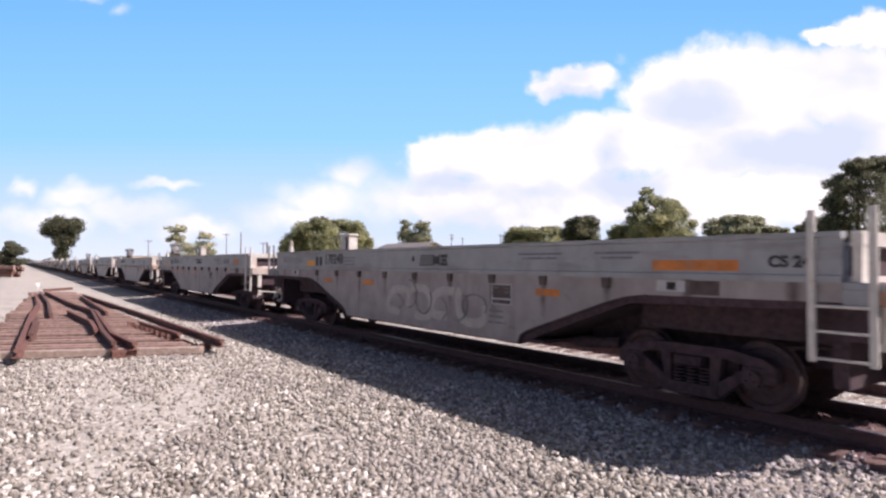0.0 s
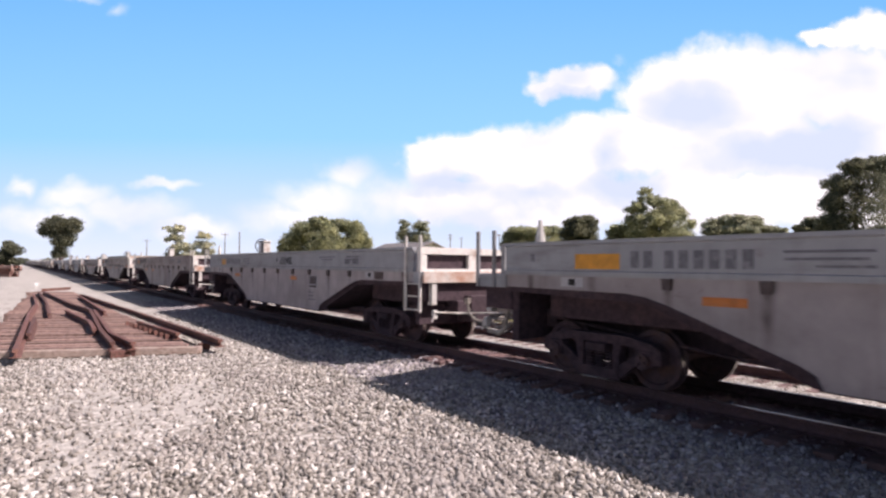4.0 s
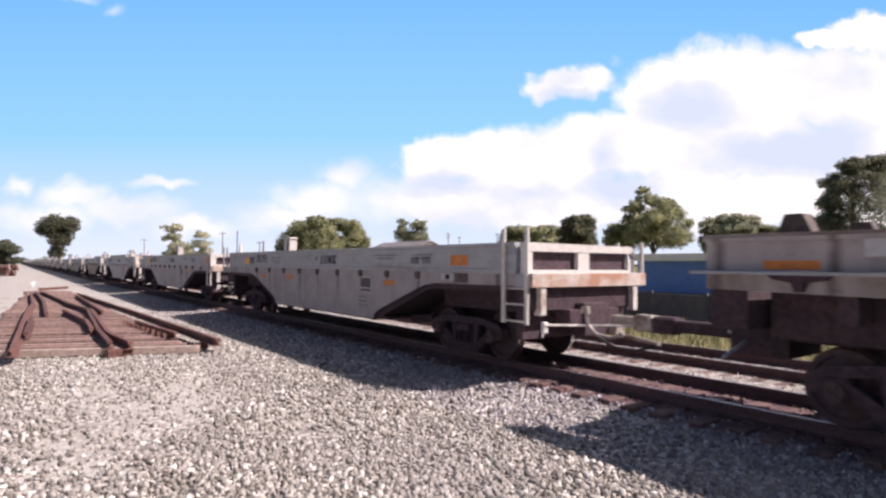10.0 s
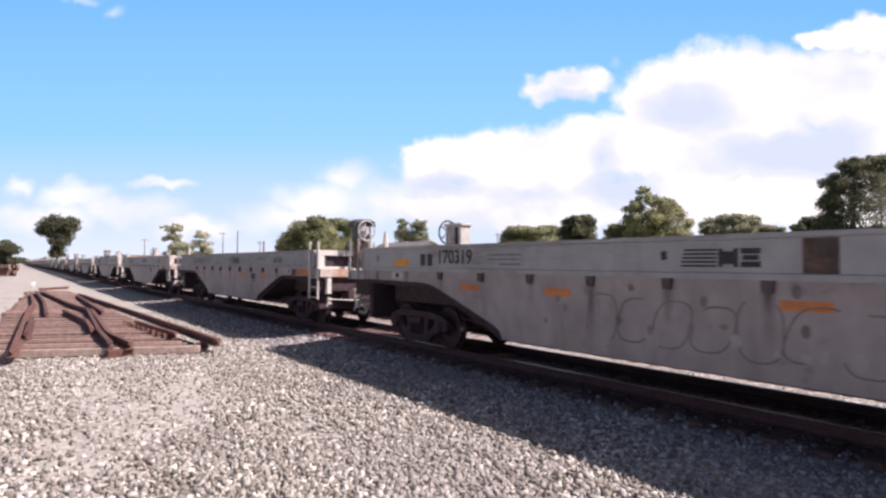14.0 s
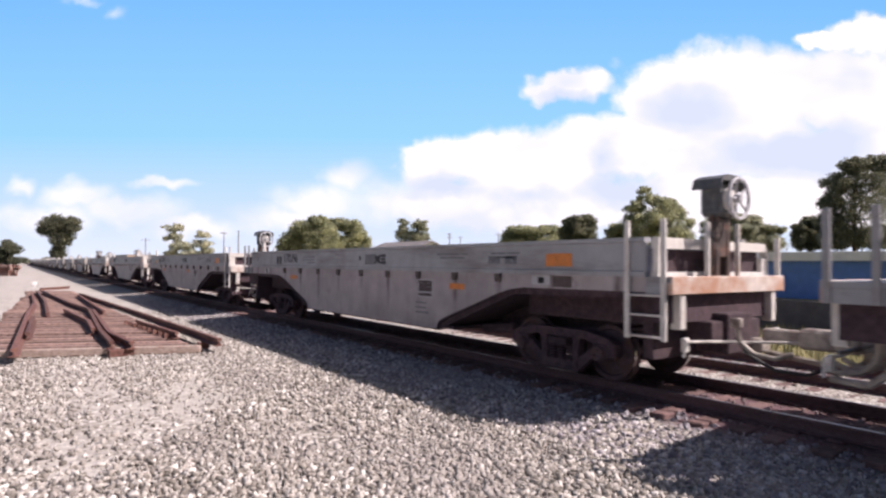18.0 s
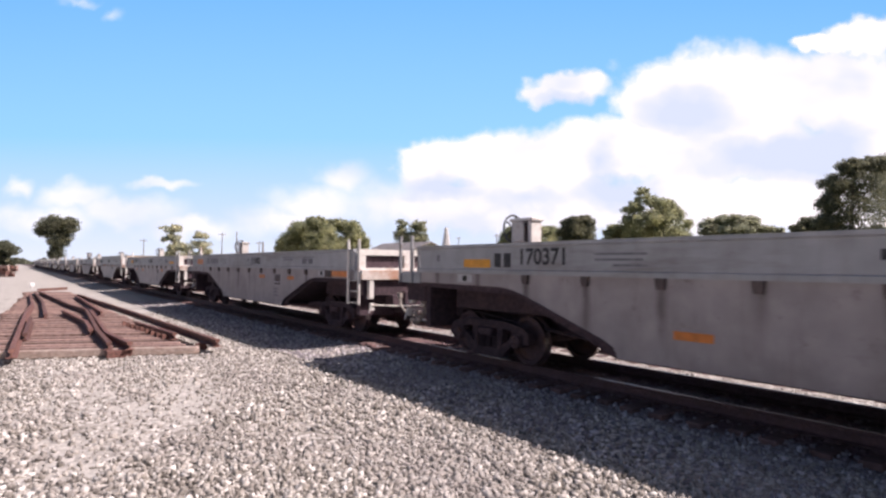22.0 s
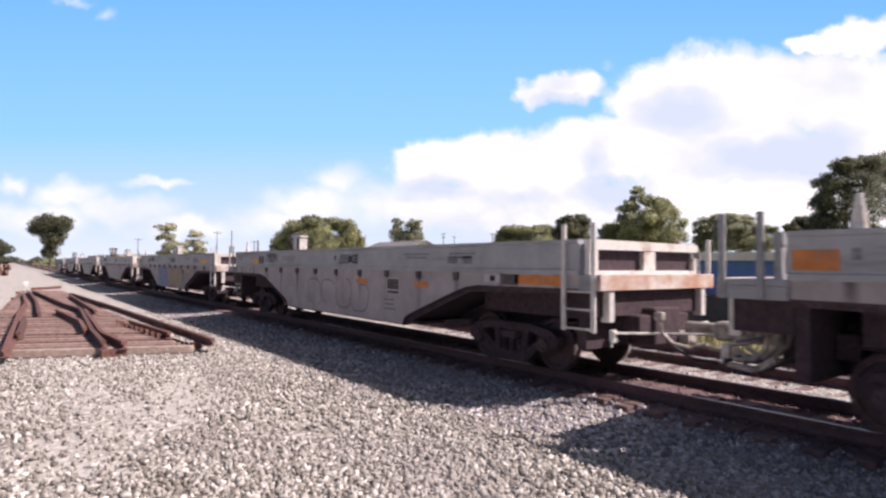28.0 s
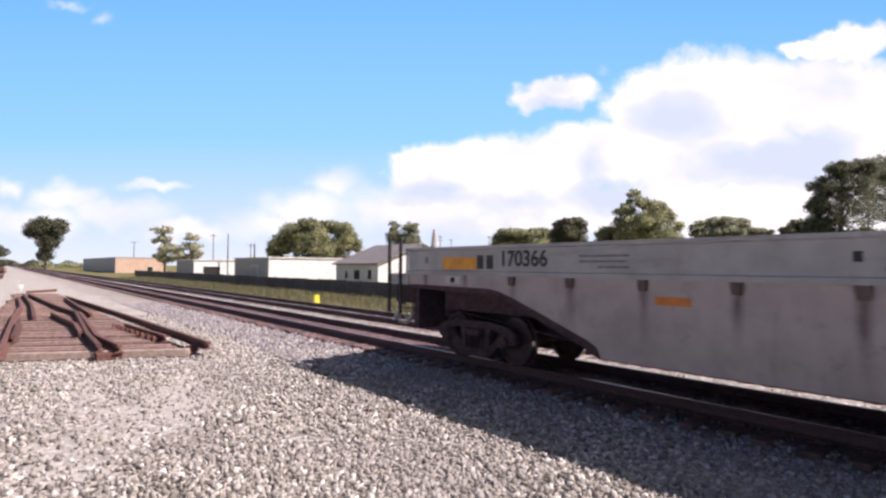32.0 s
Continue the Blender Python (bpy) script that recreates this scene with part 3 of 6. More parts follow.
def turnout():
    t = tagged(new("turnout_panel"), "rusty dismantled switch panel of rails on weathered ties, lying on gravel", "track panel")
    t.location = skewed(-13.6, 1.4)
    r2 = random.Random(5)
    bm = bmesh.new()
    box(bm, -0.105, 0.105, -0.5, 0.5, 0.0, 0.17, 0.012)
    me = mesh_of("tie", bm, M_oldtie)
    i = 0
    x = 0.0
    while x > -30:
        k = -x / 30
        w = 4.2 - 1.9 * min(1, k * 1.15) + r2.uniform(-0.2, 0.1)
        y1 = 2.02 - 0.45 * k + r2.uniform(-0.12, 0.08)
        o = part("tie", me, None, t, "pale split front tie" if i == 0 else "")
        o.matrix_basis = pose(x + 0.75 - 0.3 * w + r2.uniform(-0.05, 0.05), y1 - w / 2, r2.uniform(-0.01, 0.01), 0, 0, -31 + r2.uniform(-1.5, 1.5)) @ Matrix.Diagonal((1.0, w / 0.857, 1.0, 1.0))
        if i == 0:
            o.data = me.copy()
            o.data.materials[0] = M_palewood
        i += 1
        x -= 0.56
    def strip(name, pts, z=0.165, h=0.19, label=""):
        bm = bmesh.new()
        for p, q in zip(pts, pts[1:]):
            d = Vector((q[0] - p[0], q[1] - p[1], 0))
            sub = bmesh.new()
            slab(sub, rail_outline(h, 1.45), "x", 0, d.length)
            sub.transform(Matrix.Translation((p[0], p[1], z)) @ Matrix.Rotation(math.atan2(d.y, d.x), 4, "Z"))
            tmp = bpy.data.meshes.new("tmp")
            sub.to_mesh(tmp)
            sub.free()
            bm.from_mesh(tmp)
            bpy.data.meshes.remove(tmp)
        return part(name, bm, M_oldrail, t, label)
    strip("stock_rail", [(1.1, 2.41), (-8.0, 2.12), (-22.1, 1.56)], label="rusty outer rail overhanging the last tie")
    strip("closure_rail", [(-9.0, 1.22), (-20.8, 1.36)])
    strip("guard_rail", [(-0.8, 1.90), (-4.5, 1.59)])
    strip("frog_rail", [(-0.1, 0.35), (-2.8, 0.42), (-10.3, 0.88), (-14.1, 0.55), (-26.5, 0.0)])
    strip("wing_rail", [(-3.1, 0.30), (-5.6, 0.42), (-10.4, 0.13)])
    strip("wing_rail", [(0.25, 0.71), (-2.1, 0.55), (-10.0, 0.98)])
    strip("stock_rail", [(-0.2, -1.36), (-10.3, -0.95), (-15.0, -0.65), (-24.0, -0.55)])
    strip("guard_rail", [(-3.1, -1.1), (-8.0, -0.86)])
    strip("switch_rail", [(-9.1, -0.45), (-15.9, -0.26), (-26.7, -0.26)])
    strip("loose_rail", [(-29.8, 0.0), (-31.9, 1.72)], z=0.19, label="loose rail across the end")
    bm = bmesh.new()
    slab(bm, [(0, 0.17), (0.22, 0.17), (0.05, 0.31), (0, 0.31)], "x", 0, 0.1)
    me = mesh_of("rail_brace", bm, M_oldrail)
    for i in range(9):
        part("rail_brace", me, None, t).location = (-1.2 - i * 0.5, 1.66 - 0.04 * i, 0)
    bm = bmesh.new()
    box(bm, -0.25, 0.16, 0.28, 0.78, 0.0, 0.17, 0.01)
    part("frog_block", bm, M_oldrail, t, "dark cast frog end standing on the gravel")
    bm = bmesh.new()
    box(bm, 0.1, 0.3, 2.15, 2.40, 0.0, 0.17, 0.01)
    part("end_block", bm, M_oldrail, t)
    # the whole panel is sheared to fit the camera's view
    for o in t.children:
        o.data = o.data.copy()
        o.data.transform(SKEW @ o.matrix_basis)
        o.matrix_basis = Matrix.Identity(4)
    return t


turnout()


def rail_pile(x, y, n, seed):
    r2 = random.Random(seed)
    t = tagged(new("rail_pile"), "low pile of rusty old rails and ties on the gravel", "rail pile")
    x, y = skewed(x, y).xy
    t.matrix_basis = pose(x, y, 0, 0, 0, 47)
    for i in range(n):
        bm = bmesh.new()
        lv = i % 4
        box(bm, -4 + r2.uniform(-0.5, 0.5), 4 + r2.uniform(-0.5, 0.5), -1.6 + 0.5 * (i // 4), -1.2 + 0.5 * (i // 4), 0.42 * lv, 0.42 * lv + 0.40, 0.03)
        part("old_tie", bm, M_oldrail if i % 3 else M_oldtie, t)
    return t


rail_pile(-100, -2.3, 16, 3)
rail_pile(-132, -4.5, 16, 4)
bm = bmesh.new()
rod(bm, (0, 0, 0), (0, 0, 0.3), 0.06, 8)
box(bm, -0.12, 0.12, -0.16, 0.16, 0.2, 0.5, 0.02)
o = part("marker_post", bm, M_siding)
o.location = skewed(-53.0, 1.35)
tagged(o, "small white marker post beside the track panel", "marker")

# ---- beyond the tracks ----
AX, RX = Vector((-0.8012, 0.5983, 0)), Vector((0.5983, 0.8012, 0))


def spot(a, depth, z=0.0):
    p = (AX * 1.25 + RX * a) * depth
    return Vector((p.x, p.y, z))


def fence():
    t = tagged(new("fence"), "long low slate-grey board fence along the grass verge", "fence", kind="structure")
    t.location = (0, 21.4, 0)
    bm = bmesh.new()
    box(bm, 0.01, 2.39, -0.03, 0.03, 0.05, 1.15, 0.01)
    for z in (0.25, 0.95):
        box(bm, 0.0, 2.4, 0.03, 0.09, z, z + 0.09)
    me = mesh_of("panel", bm, M_fence)
    bm = bmesh.new()
    box(bm, -0.06, 0.06, -0.05, 0.07, 0, 1.22, 0.01)
    mp = mesh_of("post", bm, M_fence)
    r2 = random.Random(9)
    for i in range(62):
        x = -130 + 2.4 * i
        o = part("panel", me, None, t)
        o.location = (x, 0, r2.uniform(-0.03, 0.03))
        o = part("post", mp, None, t)
        o.location = (x, 0, 0)
    return t


fence()


def grass():
    n = 26000
    x, y = -108 + 130 * rng.random(n), 15.0 + 5.6 * rng.random(n) ** 0.9
    h, a = rng.uniform(0.12, 0.42, n) * (0.6 + 0.8 * rng.random(n)), rng.uniform(0, 6.283, n)
    w = rng.uniform(0.015, 0.035, n)
    v = np.zeros((n, 3, 3))
    v[:, 0] = np.stack([x - w * np.cos(a), y - w * np.sin(a), np.zeros(n)], 1)
    v[:, 1] = np.stack([x + w * np.cos(a), y + w * np.sin(a), np.zeros(n)], 1)
    v[:, 2] = np.stack([x + rng.normal(0, 0.12, n), y + rng.normal(0, 0.12, n), h], 1)
    ob = bulk("grass", v.reshape(-1, 3), np.arange(n * 3).reshape(-1, 3), M_grass)
    return tagged(ob, "dry yellow-green grass verge between track and fence", "grass", kind="stuff")


grass()


def tree(lobes, depth, leaf, seed, label, trunk=None, airy=0.0, fine=1.0, skirt=True):
    """A tapered trunk with limbs and a crown of leaf clumps, shaped to fit the camera's view. lobes: the crown's
    rounded masses, each its bearing and height over the horizon with half sizes, in pixels of that view, 1/840 of the
    way ahead (0 is straight ahead); depth: metres to the tree."""
    r2 = np.random.default_rng(seed)
    t = tagged(new("tree"), label, "tree")
    k = depth / 840
    mid_a = sum(a * w for a, h, w, v in lobes) / sum(w for a, h, w, v in lobes) if trunk is None else trunk
    root = spot(mid_a / 840, depth)
    t.location = root
    side = RX.normalized() * RX.length
    deep = AX.normalized()
    # the lower crown fills in below the named masses
    a0, a1 = min(a - w for a, h, w, v in lobes), max(a + w for a, h, w, v in lobes)
    foot = min(h - v for a, h, w, v in lobes)
    if skirt:
        for i in range(3):
            lobes = [*lobes, (a0 + (a1 - a0) * (0.24 + 0.26 * i), foot * 0.86, (a1 - a0) * 0.22, max(8.0, foot * 0.42))]
    c, cs = [], []
    for a, h, w, v in lobes:
        n = max(9, int(w * v * (0.24 if not airy else 0.13)))
        n = min(n, 95)
        for _ in range(n):
            d = r2.normal(size=3)
            d = d / np.linalg.norm(d) * r2.random() ** 0.36
            p = side * ((a - mid_a + d[0] * w * 0.86) * k) + deep * (d[1] * w * 0.8 * k) + Vector((0, 0, 2.23 + (h + d[2] * v * 0.84) * k))
            c.append(p)
            cs.append(k * (3.2 + 0.30 * min(w, v)) * r2.uniform(0.6, 1.3))
    c, cs = np.array([tuple(p) for p in c]), np.array(cs)
    top = c[:, 2].max()
    low = c[:, 2].min()
    fork = max(low * 0.9, top * 0.12)
    tr = 0.022 * top
    bm = bmesh.new()
    rod(bm, (0, 0, -0.1), (0, 0, fork), tr * 1.1, 9, tr * 0.85)
    rod(bm, (0, 0, fork), (0, 0, (fork + top) / 2), tr * 0.85, 9, tr * 0.4)
    part("trunk", bm, M_bark, t)
    for i in range(0, len(c), max(1, len(c) // 14)):
        bm = bmesh.new()
        z0 = r2.uniform(fork * 0.8, (fork + top) / 2)
        mid = (c[i] + (0, 0, z0)) / 2 + r2.normal(0, 0.02 * top, 3)
        rod(bm, (0, 0, z0), mid, tr * 0.36, 6, tr * 0.22)
        rod(bm, mid, c[i], tr * 0.22, 6, tr * 0.07)
        part("limb", bm, M_bark, t)
    per = int(70 * fine)
    n = len(c) * per
    g = r2.normal(size=(n, 3))
    g = g / np.linalg.norm(g, axis=1, keepdims=True) * r2.random((n, 1)) ** 0.45 * np.repeat(cs, per)[:, None] * (1.05, 1.05, 0.72)
    p = np.repeat(c, per, 0) + g
    e1, e2 = r2.normal(size=(n, 3)), r2.normal(size=(n, 3))
    e1 /= np.linalg.norm(e1, axis=1, keepdims=True)
    e2 -= e1 * np.sum(e1 * e2, 1, keepdims=True)
    e2 /= np.linalg.norm(e2, axis=1, keepdims=True)
    s = depth * 0.0021 * r2.uniform(0.5, 1.25, (n, 1))
    v = np.stack([p - e1 * s, p - e2 * s * 0.55, p + e1 * s, p + e2 * s * 0.55], 1)
    cr = bulk("crown", v.reshape(-1, 3), np.arange(n * 4).reshape(-1, 4), leaf)
    cr.parent = t
    return t


def crown(*rows):
    """Pixel positions and half sizes in the camera's view, turned to bearings and heights; the camera leans half a
    degree.
    """
    return [(x - 784, 473 + (x - 784) * 0.008 - y, w, h) for x, y, w, h in rows]


tree(crown((80, 400, 30, 17), (60, 408, 16, 15), (104, 402, 15, 15), (84, 426, 21, 18), (80, 450, 13, 16)), 150, M_leaf_dark, 1, "dark broadleaf tree spreading upwards, alone by the line", skirt=False)
tree(crown((286, 408, 22, 8), (288, 424, 19, 9), (302, 440, 24, 11), (290, 456, 20, 12)), 110, M_leaf_pale, 2, "sparse pale-leaved tree beside a tan building", airy=1, skirt=False)
tree(crown((342, 420, 20, 7), (338, 437, 23, 8), (326, 455, 26, 12), (346, 448, 14, 8)), 108, M_leaf_pale, 3, "sparse pale-leaved tree beside a tan building", airy=1, skirt=False)
tree(crown((520, 412, 28, 18), (546, 399, 22, 14), (500, 432, 24, 22), (540, 434, 35, 25), (488, 446, 16, 14), (560, 420, 26, 22), (565, 445, 30, 20)), 128, M_leaf, 4, "broad green tree behind the white building")
tree(crown((602, 405, 26, 15), (580, 401, 20, 12), (616, 425, 22, 18), (595, 438, 35, 20), (632, 438, 9, 12)), 132, M_leaf, 5, "broad green tree with pale sunlit leaves")
tree(crown((694, 402, 12, 10), (728, 404, 18, 12), (700, 420, 16, 14), (725, 422, 22, 15)), 138, M_leaf_grey, 6, "grey-green tree behind the white house", airy=1)
tree(crown((905, 416, 32, 13), (886, 424, 18, 12), (900, 432, 34, 12)), 122, M_leaf, 7, "low green tree in a hedge row")
tree(crown((940, 414, 30, 11), (964, 414, 15, 11), (945, 430, 34, 12)), 118, M_leaf, 8, "low green tree in a hedge row")
tree(crown((1000, 398, 22, 13), (1022, 396, 18, 11), (1010, 414, 34, 17), (988, 416, 16, 16)), 108, M_leaf_dark, 9, "dark green round tree")
tree(crown((1080, 410, 20, 12), (1064, 417, 12, 10), (1094, 414, 14, 14)), 72, M_leaf, 10, "low light green tree")
tree(crown((1122, 343, 13, 9), (1129, 358, 21, 11), (1108, 373, 22, 13), (1151, 363, 20, 13), (1171, 361, 13, 11), (1140, 390, 48, 20), (1100, 394, 18, 14), (1182, 384, 15, 16), (1202, 402, 10, 10), (1165, 380, 24, 19)), 70, M_leaf, 11, "tall light green tree with a ragged top", trunk=356, airy=0.5)
tree(crown((1240, 403, 18, 13), (1262, 396, 19, 13), (1250, 414, 30, 12)), 92, M_leaf_grey, 12, "grey-green tree of a far row")
tree(crown((1286, 394, 18, 12), (1310, 397, 19, 13), (1290, 412, 40, 13), (1336, 409, 20, 8), (1358, 413, 14, 6)), 86, M_leaf_grey, 13, "grey-green tree of a far row")
tree(crown((1412, 399, 16, 11), (1395, 409, 16, 9), (1430, 404, 14, 14)), 62, M_leaf_dark, 14, "low dark bushy tree")
tree(crown((1490, 301, 25, 18), (1530, 297, 28, 20), (1460, 334, 29, 23), (1512, 332, 44, 34), (1450, 364, 21, 21), (1500, 378, 58, 38), (1446, 396, 24, 17)), 56, M_leaf_dark, 15, "large dark green tree with a dense crown")
tree(crown((1562, 302, 36, 32), (1570, 350, 60, 50), (1612, 300, 50, 40), (1625, 372, 60, 50), (1680, 330, 60, 60)), 58, M_leaf_dark, 16, "large dark green tree with a dense crown")
tree(crown((-12, 440, 12, 12), (0, 446, 12, 10), (-20, 455, 14, 10)), 190, M_leaf_dark, 17, "dark tree at the end of the yard")


def far_wood(a0, a1, depth, top, seed, leaf):
    """A far strip of wood on the horizon, as many leaf clumps."""
    r2 = np.random.default_rng(seed)
    n = 5000
    a = r2.uniform(a0, a1, n)
    z = top * (0.45 + 0.55 * np.array([noise.noise((float(v) * 40, seed, 0)) for v in a])) * r2.random(n) ** 0.5
    d = depth + r2.normal(0, 8, n)
    p = np.stack([(AX.x * 1.25 + RX.x * a) * d, (AX.y * 1.25 + RX.y * a) * d, z], 1)
    e1, e2 = r2.normal(size=(n, 3)), r2.normal(size=(n, 3))
    s = depth * 0.0016
    v = np.stack([p - e1 * s, p - e2 * s, p + e1 * s, p + e2 * s], 1)
    ob = bulk("far_woods", v.reshape(-1, 3), np.arange(n * 4).reshape(-1, 4), leaf)
    return tagged(ob, "distant dark strip of woods on the horizon", "woods", kind="stuff")


far_wood(-1.125, -0.771, 420, 7.5, 21, M_leaf_dark)
far_wood(-0.857, -0.643, 300, 5.0, 22, M_leaf)
far_wood(-0.321, 1.393, 260, 6.0, 23, M_leaf_dark)


def building(name, x0, x1, y0, y1, h, wall, side, roof, label, ridge=0.0, over=0.3, openings=(), trim=None):
    """A house or shed: four walls with thickness, a roof (gabled along X if ridge), doors and windows (face, from, to, bottom, top, mat)."""
    t = tagged(new(name), label, "building")
    L, W = (x1 - x0) * 1.14, (y1 - y0) * 1.096
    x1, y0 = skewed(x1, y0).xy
    t.location = (x1, y0, 0)
    def wall_part(x_a, x_b, y_a, y_b, mat, z=h):
        bm = bmesh.new()
        box(bm, x_a, x_b, y_a, y_b, 0, z)
        return part("wall", bm, mat, t)
    wall_part(-L, -0.2, 0, 0.2, side)
    wall_part(-L, -0.2, W - 0.2, W, side)
    wall_part(-0.2, 0, 0, W, wall)
    wall_part(-L, -L + 0.2, 0.2, W - 0.2, wall)
    bm = bmesh.new()
    if ridge:
        for s in (-1, 1):
            yc, ye = W / 2, (-over if s < 0 else W + over)
            ze = h - ridge * over / (W / 2)
            slab(bm, [(yc, h + ridge), (ye, ze), (ye, ze + 0.14), (yc, h + ridge + 0.14)], "x", -L - over, over)
        part("roof", bm, roof, t)
        for x in (-L + 0.02, -0.18):
            bm = bmesh.new()
            slab(bm, [(0.0, h), (W, h), (W / 2, h + ridge - 0.02)], "x", x, x + 0.16)
            part("gable", bm, wall, t)
    else:
        box(bm, -L - over, over, -over, W + over, h, h + 0.18, 0.02)
        part("roof", bm, roof, t)
        if trim:
            bm = bmesh.new()
            box(bm, -L - over - 0.02, over + 0.03, -over - 0.03, -over + 0.1, h - 0.36, h + 0.28, 0.02)
            part("fascia", bm, trim, t)
    for face, a, b, z0, z1, mat in openings:
        bm = bmesh.new()
        if face == "x":
            box(bm, -0.02, 0.012, a, b, z0, z1)
        else:
            box(bm, -b, -a, -0.012, 0.02, z0, z1)
        op = part("window" if mat is M_glass else "doorway", bm, mat, t)
        bm = bmesh.new()
        for u0, u1, v0, v1 in ((a - 0.08, b + 0.08, z1, z1 + 0.1), (a - 0.08, b + 0.08, max(z0 - 0.06, 0), z0), (a - 0.08, a, z0, z1), (b, b + 0.08, z0, z1)):
            if v1 - v0 > 0.01:
                if face == "x":
                    box(bm, 0.0, 0.04, u0, u1, v0, v1)
                else:
                    box(bm, -u1, -u0, -0.04, 0.0, v0, v1)
        part("frame", bm, M_siding, op)
    return t


building("house", -46.1, -38.2, 27.0, 36.3, 2.55, M_siding, M_siding, M_shingle, "white clapboard house with a grey shingled gable roof", ridge=2.0, over=0.35,
         openings=[("y", 1.2, 2.0, 1.0, 1.9, M_glass), ("y", 3.6, 4.9, 0.9, 1.9, M_glass), ("y", 6.2, 6.9, 1.0, 1.8, M_glass), ("x", 4.0, 5.0, 0.9, 2.0, M_glass)])
# the white warehouse has its side wall greyed for the shade on it
building("warehouse", -88.6, -73.7, 31.1, 49.8, 3.45, M_siding, M_greywall, M_siding, "long low white warehouse, its side wall greyed for shade", over=0.2, openings=[("y", 5.0, 8.0, 0.0, 2.2, M_greywall)])
building("garage", -113.6, -101.2, 27.8, 37.3, 3.2, M_siding, M_greywall, M_siding, "small white garage with a dark doorway", over=0.2, openings=[("x", 1.8, 5.0, 0.0, 2.0, M_dark)])
building("workshop", -220, -153, 22.7, 34.2, 4.1, M_tan, M_greywall, M_greywall, "tan flat-roofed workshop with a long grey side", over=0.1, openings=[("x", 7.8, 9.2, 0.0, 1.7, M_dark)])
building("shed", -19.9, 13.1, 41.5, 54.0, 3.05, M_blue, M_blue, M_siding, "blue metal shed with a white roof edge", over=0.4, trim=M_siding)


def utility_pole(a, depth, top, arms=1, r=0.13):
    p = spot(a, depth)
    t = tagged(new("utility_pole"), "grey wooden utility pole with crossarm and insulators" if arms else "plain grey wooden pole", "pole")
    t.location = p
    bm = bmesh.new()
    rod(bm, (0, 0, 0), (0, 0, top), r * 1.2, 10, r * 0.8)
    part("pole", bm, M_polewood, t)
    for i in range(arms):
        bm = bmesh.new()
        box(bm, -0.05, 0.05, -1.1, 1.1, top - 0.5 - 0.9 * i, top - 0.36 - 0.9 * i, 0.01)
        c = part("crossarm", bm, M_polewood, t)
        c.rotation_euler = (0, 0, radians(20))
        for y in (-0.95, -0.4, 0.4, 0.95):
            bm = bmesh.new()
            rod(bm, (0, y, top - 0.36 - 0.9 * i), (0, y, top - 0.18 - 0.9 * i), 0.05, 6)
            part("insulator", bm, M_greywall, c)
    return t


utility_pole(-0.453, 95, 8.7, 0)
utility_pole(-0.484, 120, 10.1, 1)
utility_pole(-0.397, 120, 7.9, 0, 0.25)
utility_pole(-0.405, 125, 8.1, 1)
utility_pole(-0.651, 135, 9.0, 1)
utility_pole(-0.006, 130, 10.9, 2)
utility_pole(0.017, 150, 11.2, 1)
utility_pole(0.097, 120, 10.3, 1)

bm = bmesh.new()
box(bm, -0.06, 0.06, -0.17, 0.17, 0.0, 0.58, 0.02)
o = part("track_marker", bm, M_yellow)
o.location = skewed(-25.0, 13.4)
tagged(o, "short bright yellow marker board in the grass", "marker")


# ---- the train ----
# A car's space: x forward along the track, y across it, z up from the rail head.
HW = 1.60
REAR = 7.66               # the body ends this far behind its middle


def text_mesh(s, size, mat):
    cu = bpy.data.curves.new("text", "FONT")
    cu.body, cu.size, cu.align_x, cu.align_y, cu.extrude, cu.offset = s, size, "LEFT", "BOTTOM", 0.002, 0.008
    ob = bpy.data.objects.new("text", cu)
    scene.collection.objects.link(ob)
    me = bpy.data.meshes.new_from_object(ob.evaluated_get(bpy.context.evaluated_depsgraph_get()))
    bpy.data.objects.remove(ob)
    bpy.data.curves.remove(cu)
    me.materials.clear()
    me.materials.append(mat)
    return me


def plate(name, x0, x1, z0, z1, y, mat, parent, label="", d=0.004):
    bm = bmesh.new()
    box(bm, x0, x1, y - d, y, z0, z1)
    return part(name, bm, mat, parent, label)


def make_wheelset():
    bm = bmesh.new()
    sub = bmesh.new()
    prof = [(0.05, -0.06), (0.16, -0.075), (0.17, -0.045), (0.36, -0.02), (0.385, -0.055), (0.455, -0.055), (0.457, 0.05), (0.485, 0.06), (0.485, 0.085), (0.39, 0.085), (0.37, 0.03), (0.17, 0.045), (0.16, 0.07), (0.05, 0.07)]
    lathe(sub, prof, n=30)
    for f in sub.faces:
        c = f.calc_center_median()
        f.material_index = 1 if 0.45 < math.hypot(c.x, c.z) < 0.46 else 0
    tmp = bpy.data.meshes.new("tmp")
    sub.to_mesh(tmp)
    sub.free()
    for s in (-1, 1):
        k = bmesh.new()
        k.from_mesh(tmp)
        k.transform(Matrix.Translation((0, s * 0.755, 0)) @ (Matrix.Identity(4) if s < 0 else Matrix.Rotation(math.pi, 4, "Z")))
        t2 = bpy.data.meshes.new("tmp2")
        k.to_mesh(t2)
        k.free()
        bm.from_mesh(t2)
        bpy.data.meshes.remove(t2)
    bpy.data.meshes.remove(tmp)
    rod(bm, (0, -1.1, 0), (0, 1.1, 0), 0.075, 10)
    for s in (-1, 1):
        rod(bm, (0, s * 1.06, 0), (0, s * 1.17, 0), 0.12, 12)
        for i in range(3):
            a = 2 * math.pi * i / 3
            rod(bm, (0.06 * math.sin(a), s * 1.17, 0.06 * math.cos(a)), (0.06 * math.sin(a), s * 1.20, 0.06 * math.cos(a)), 0.022, 6)
    return mesh_of("wheelset", bm, [M_wheel, M_tread])


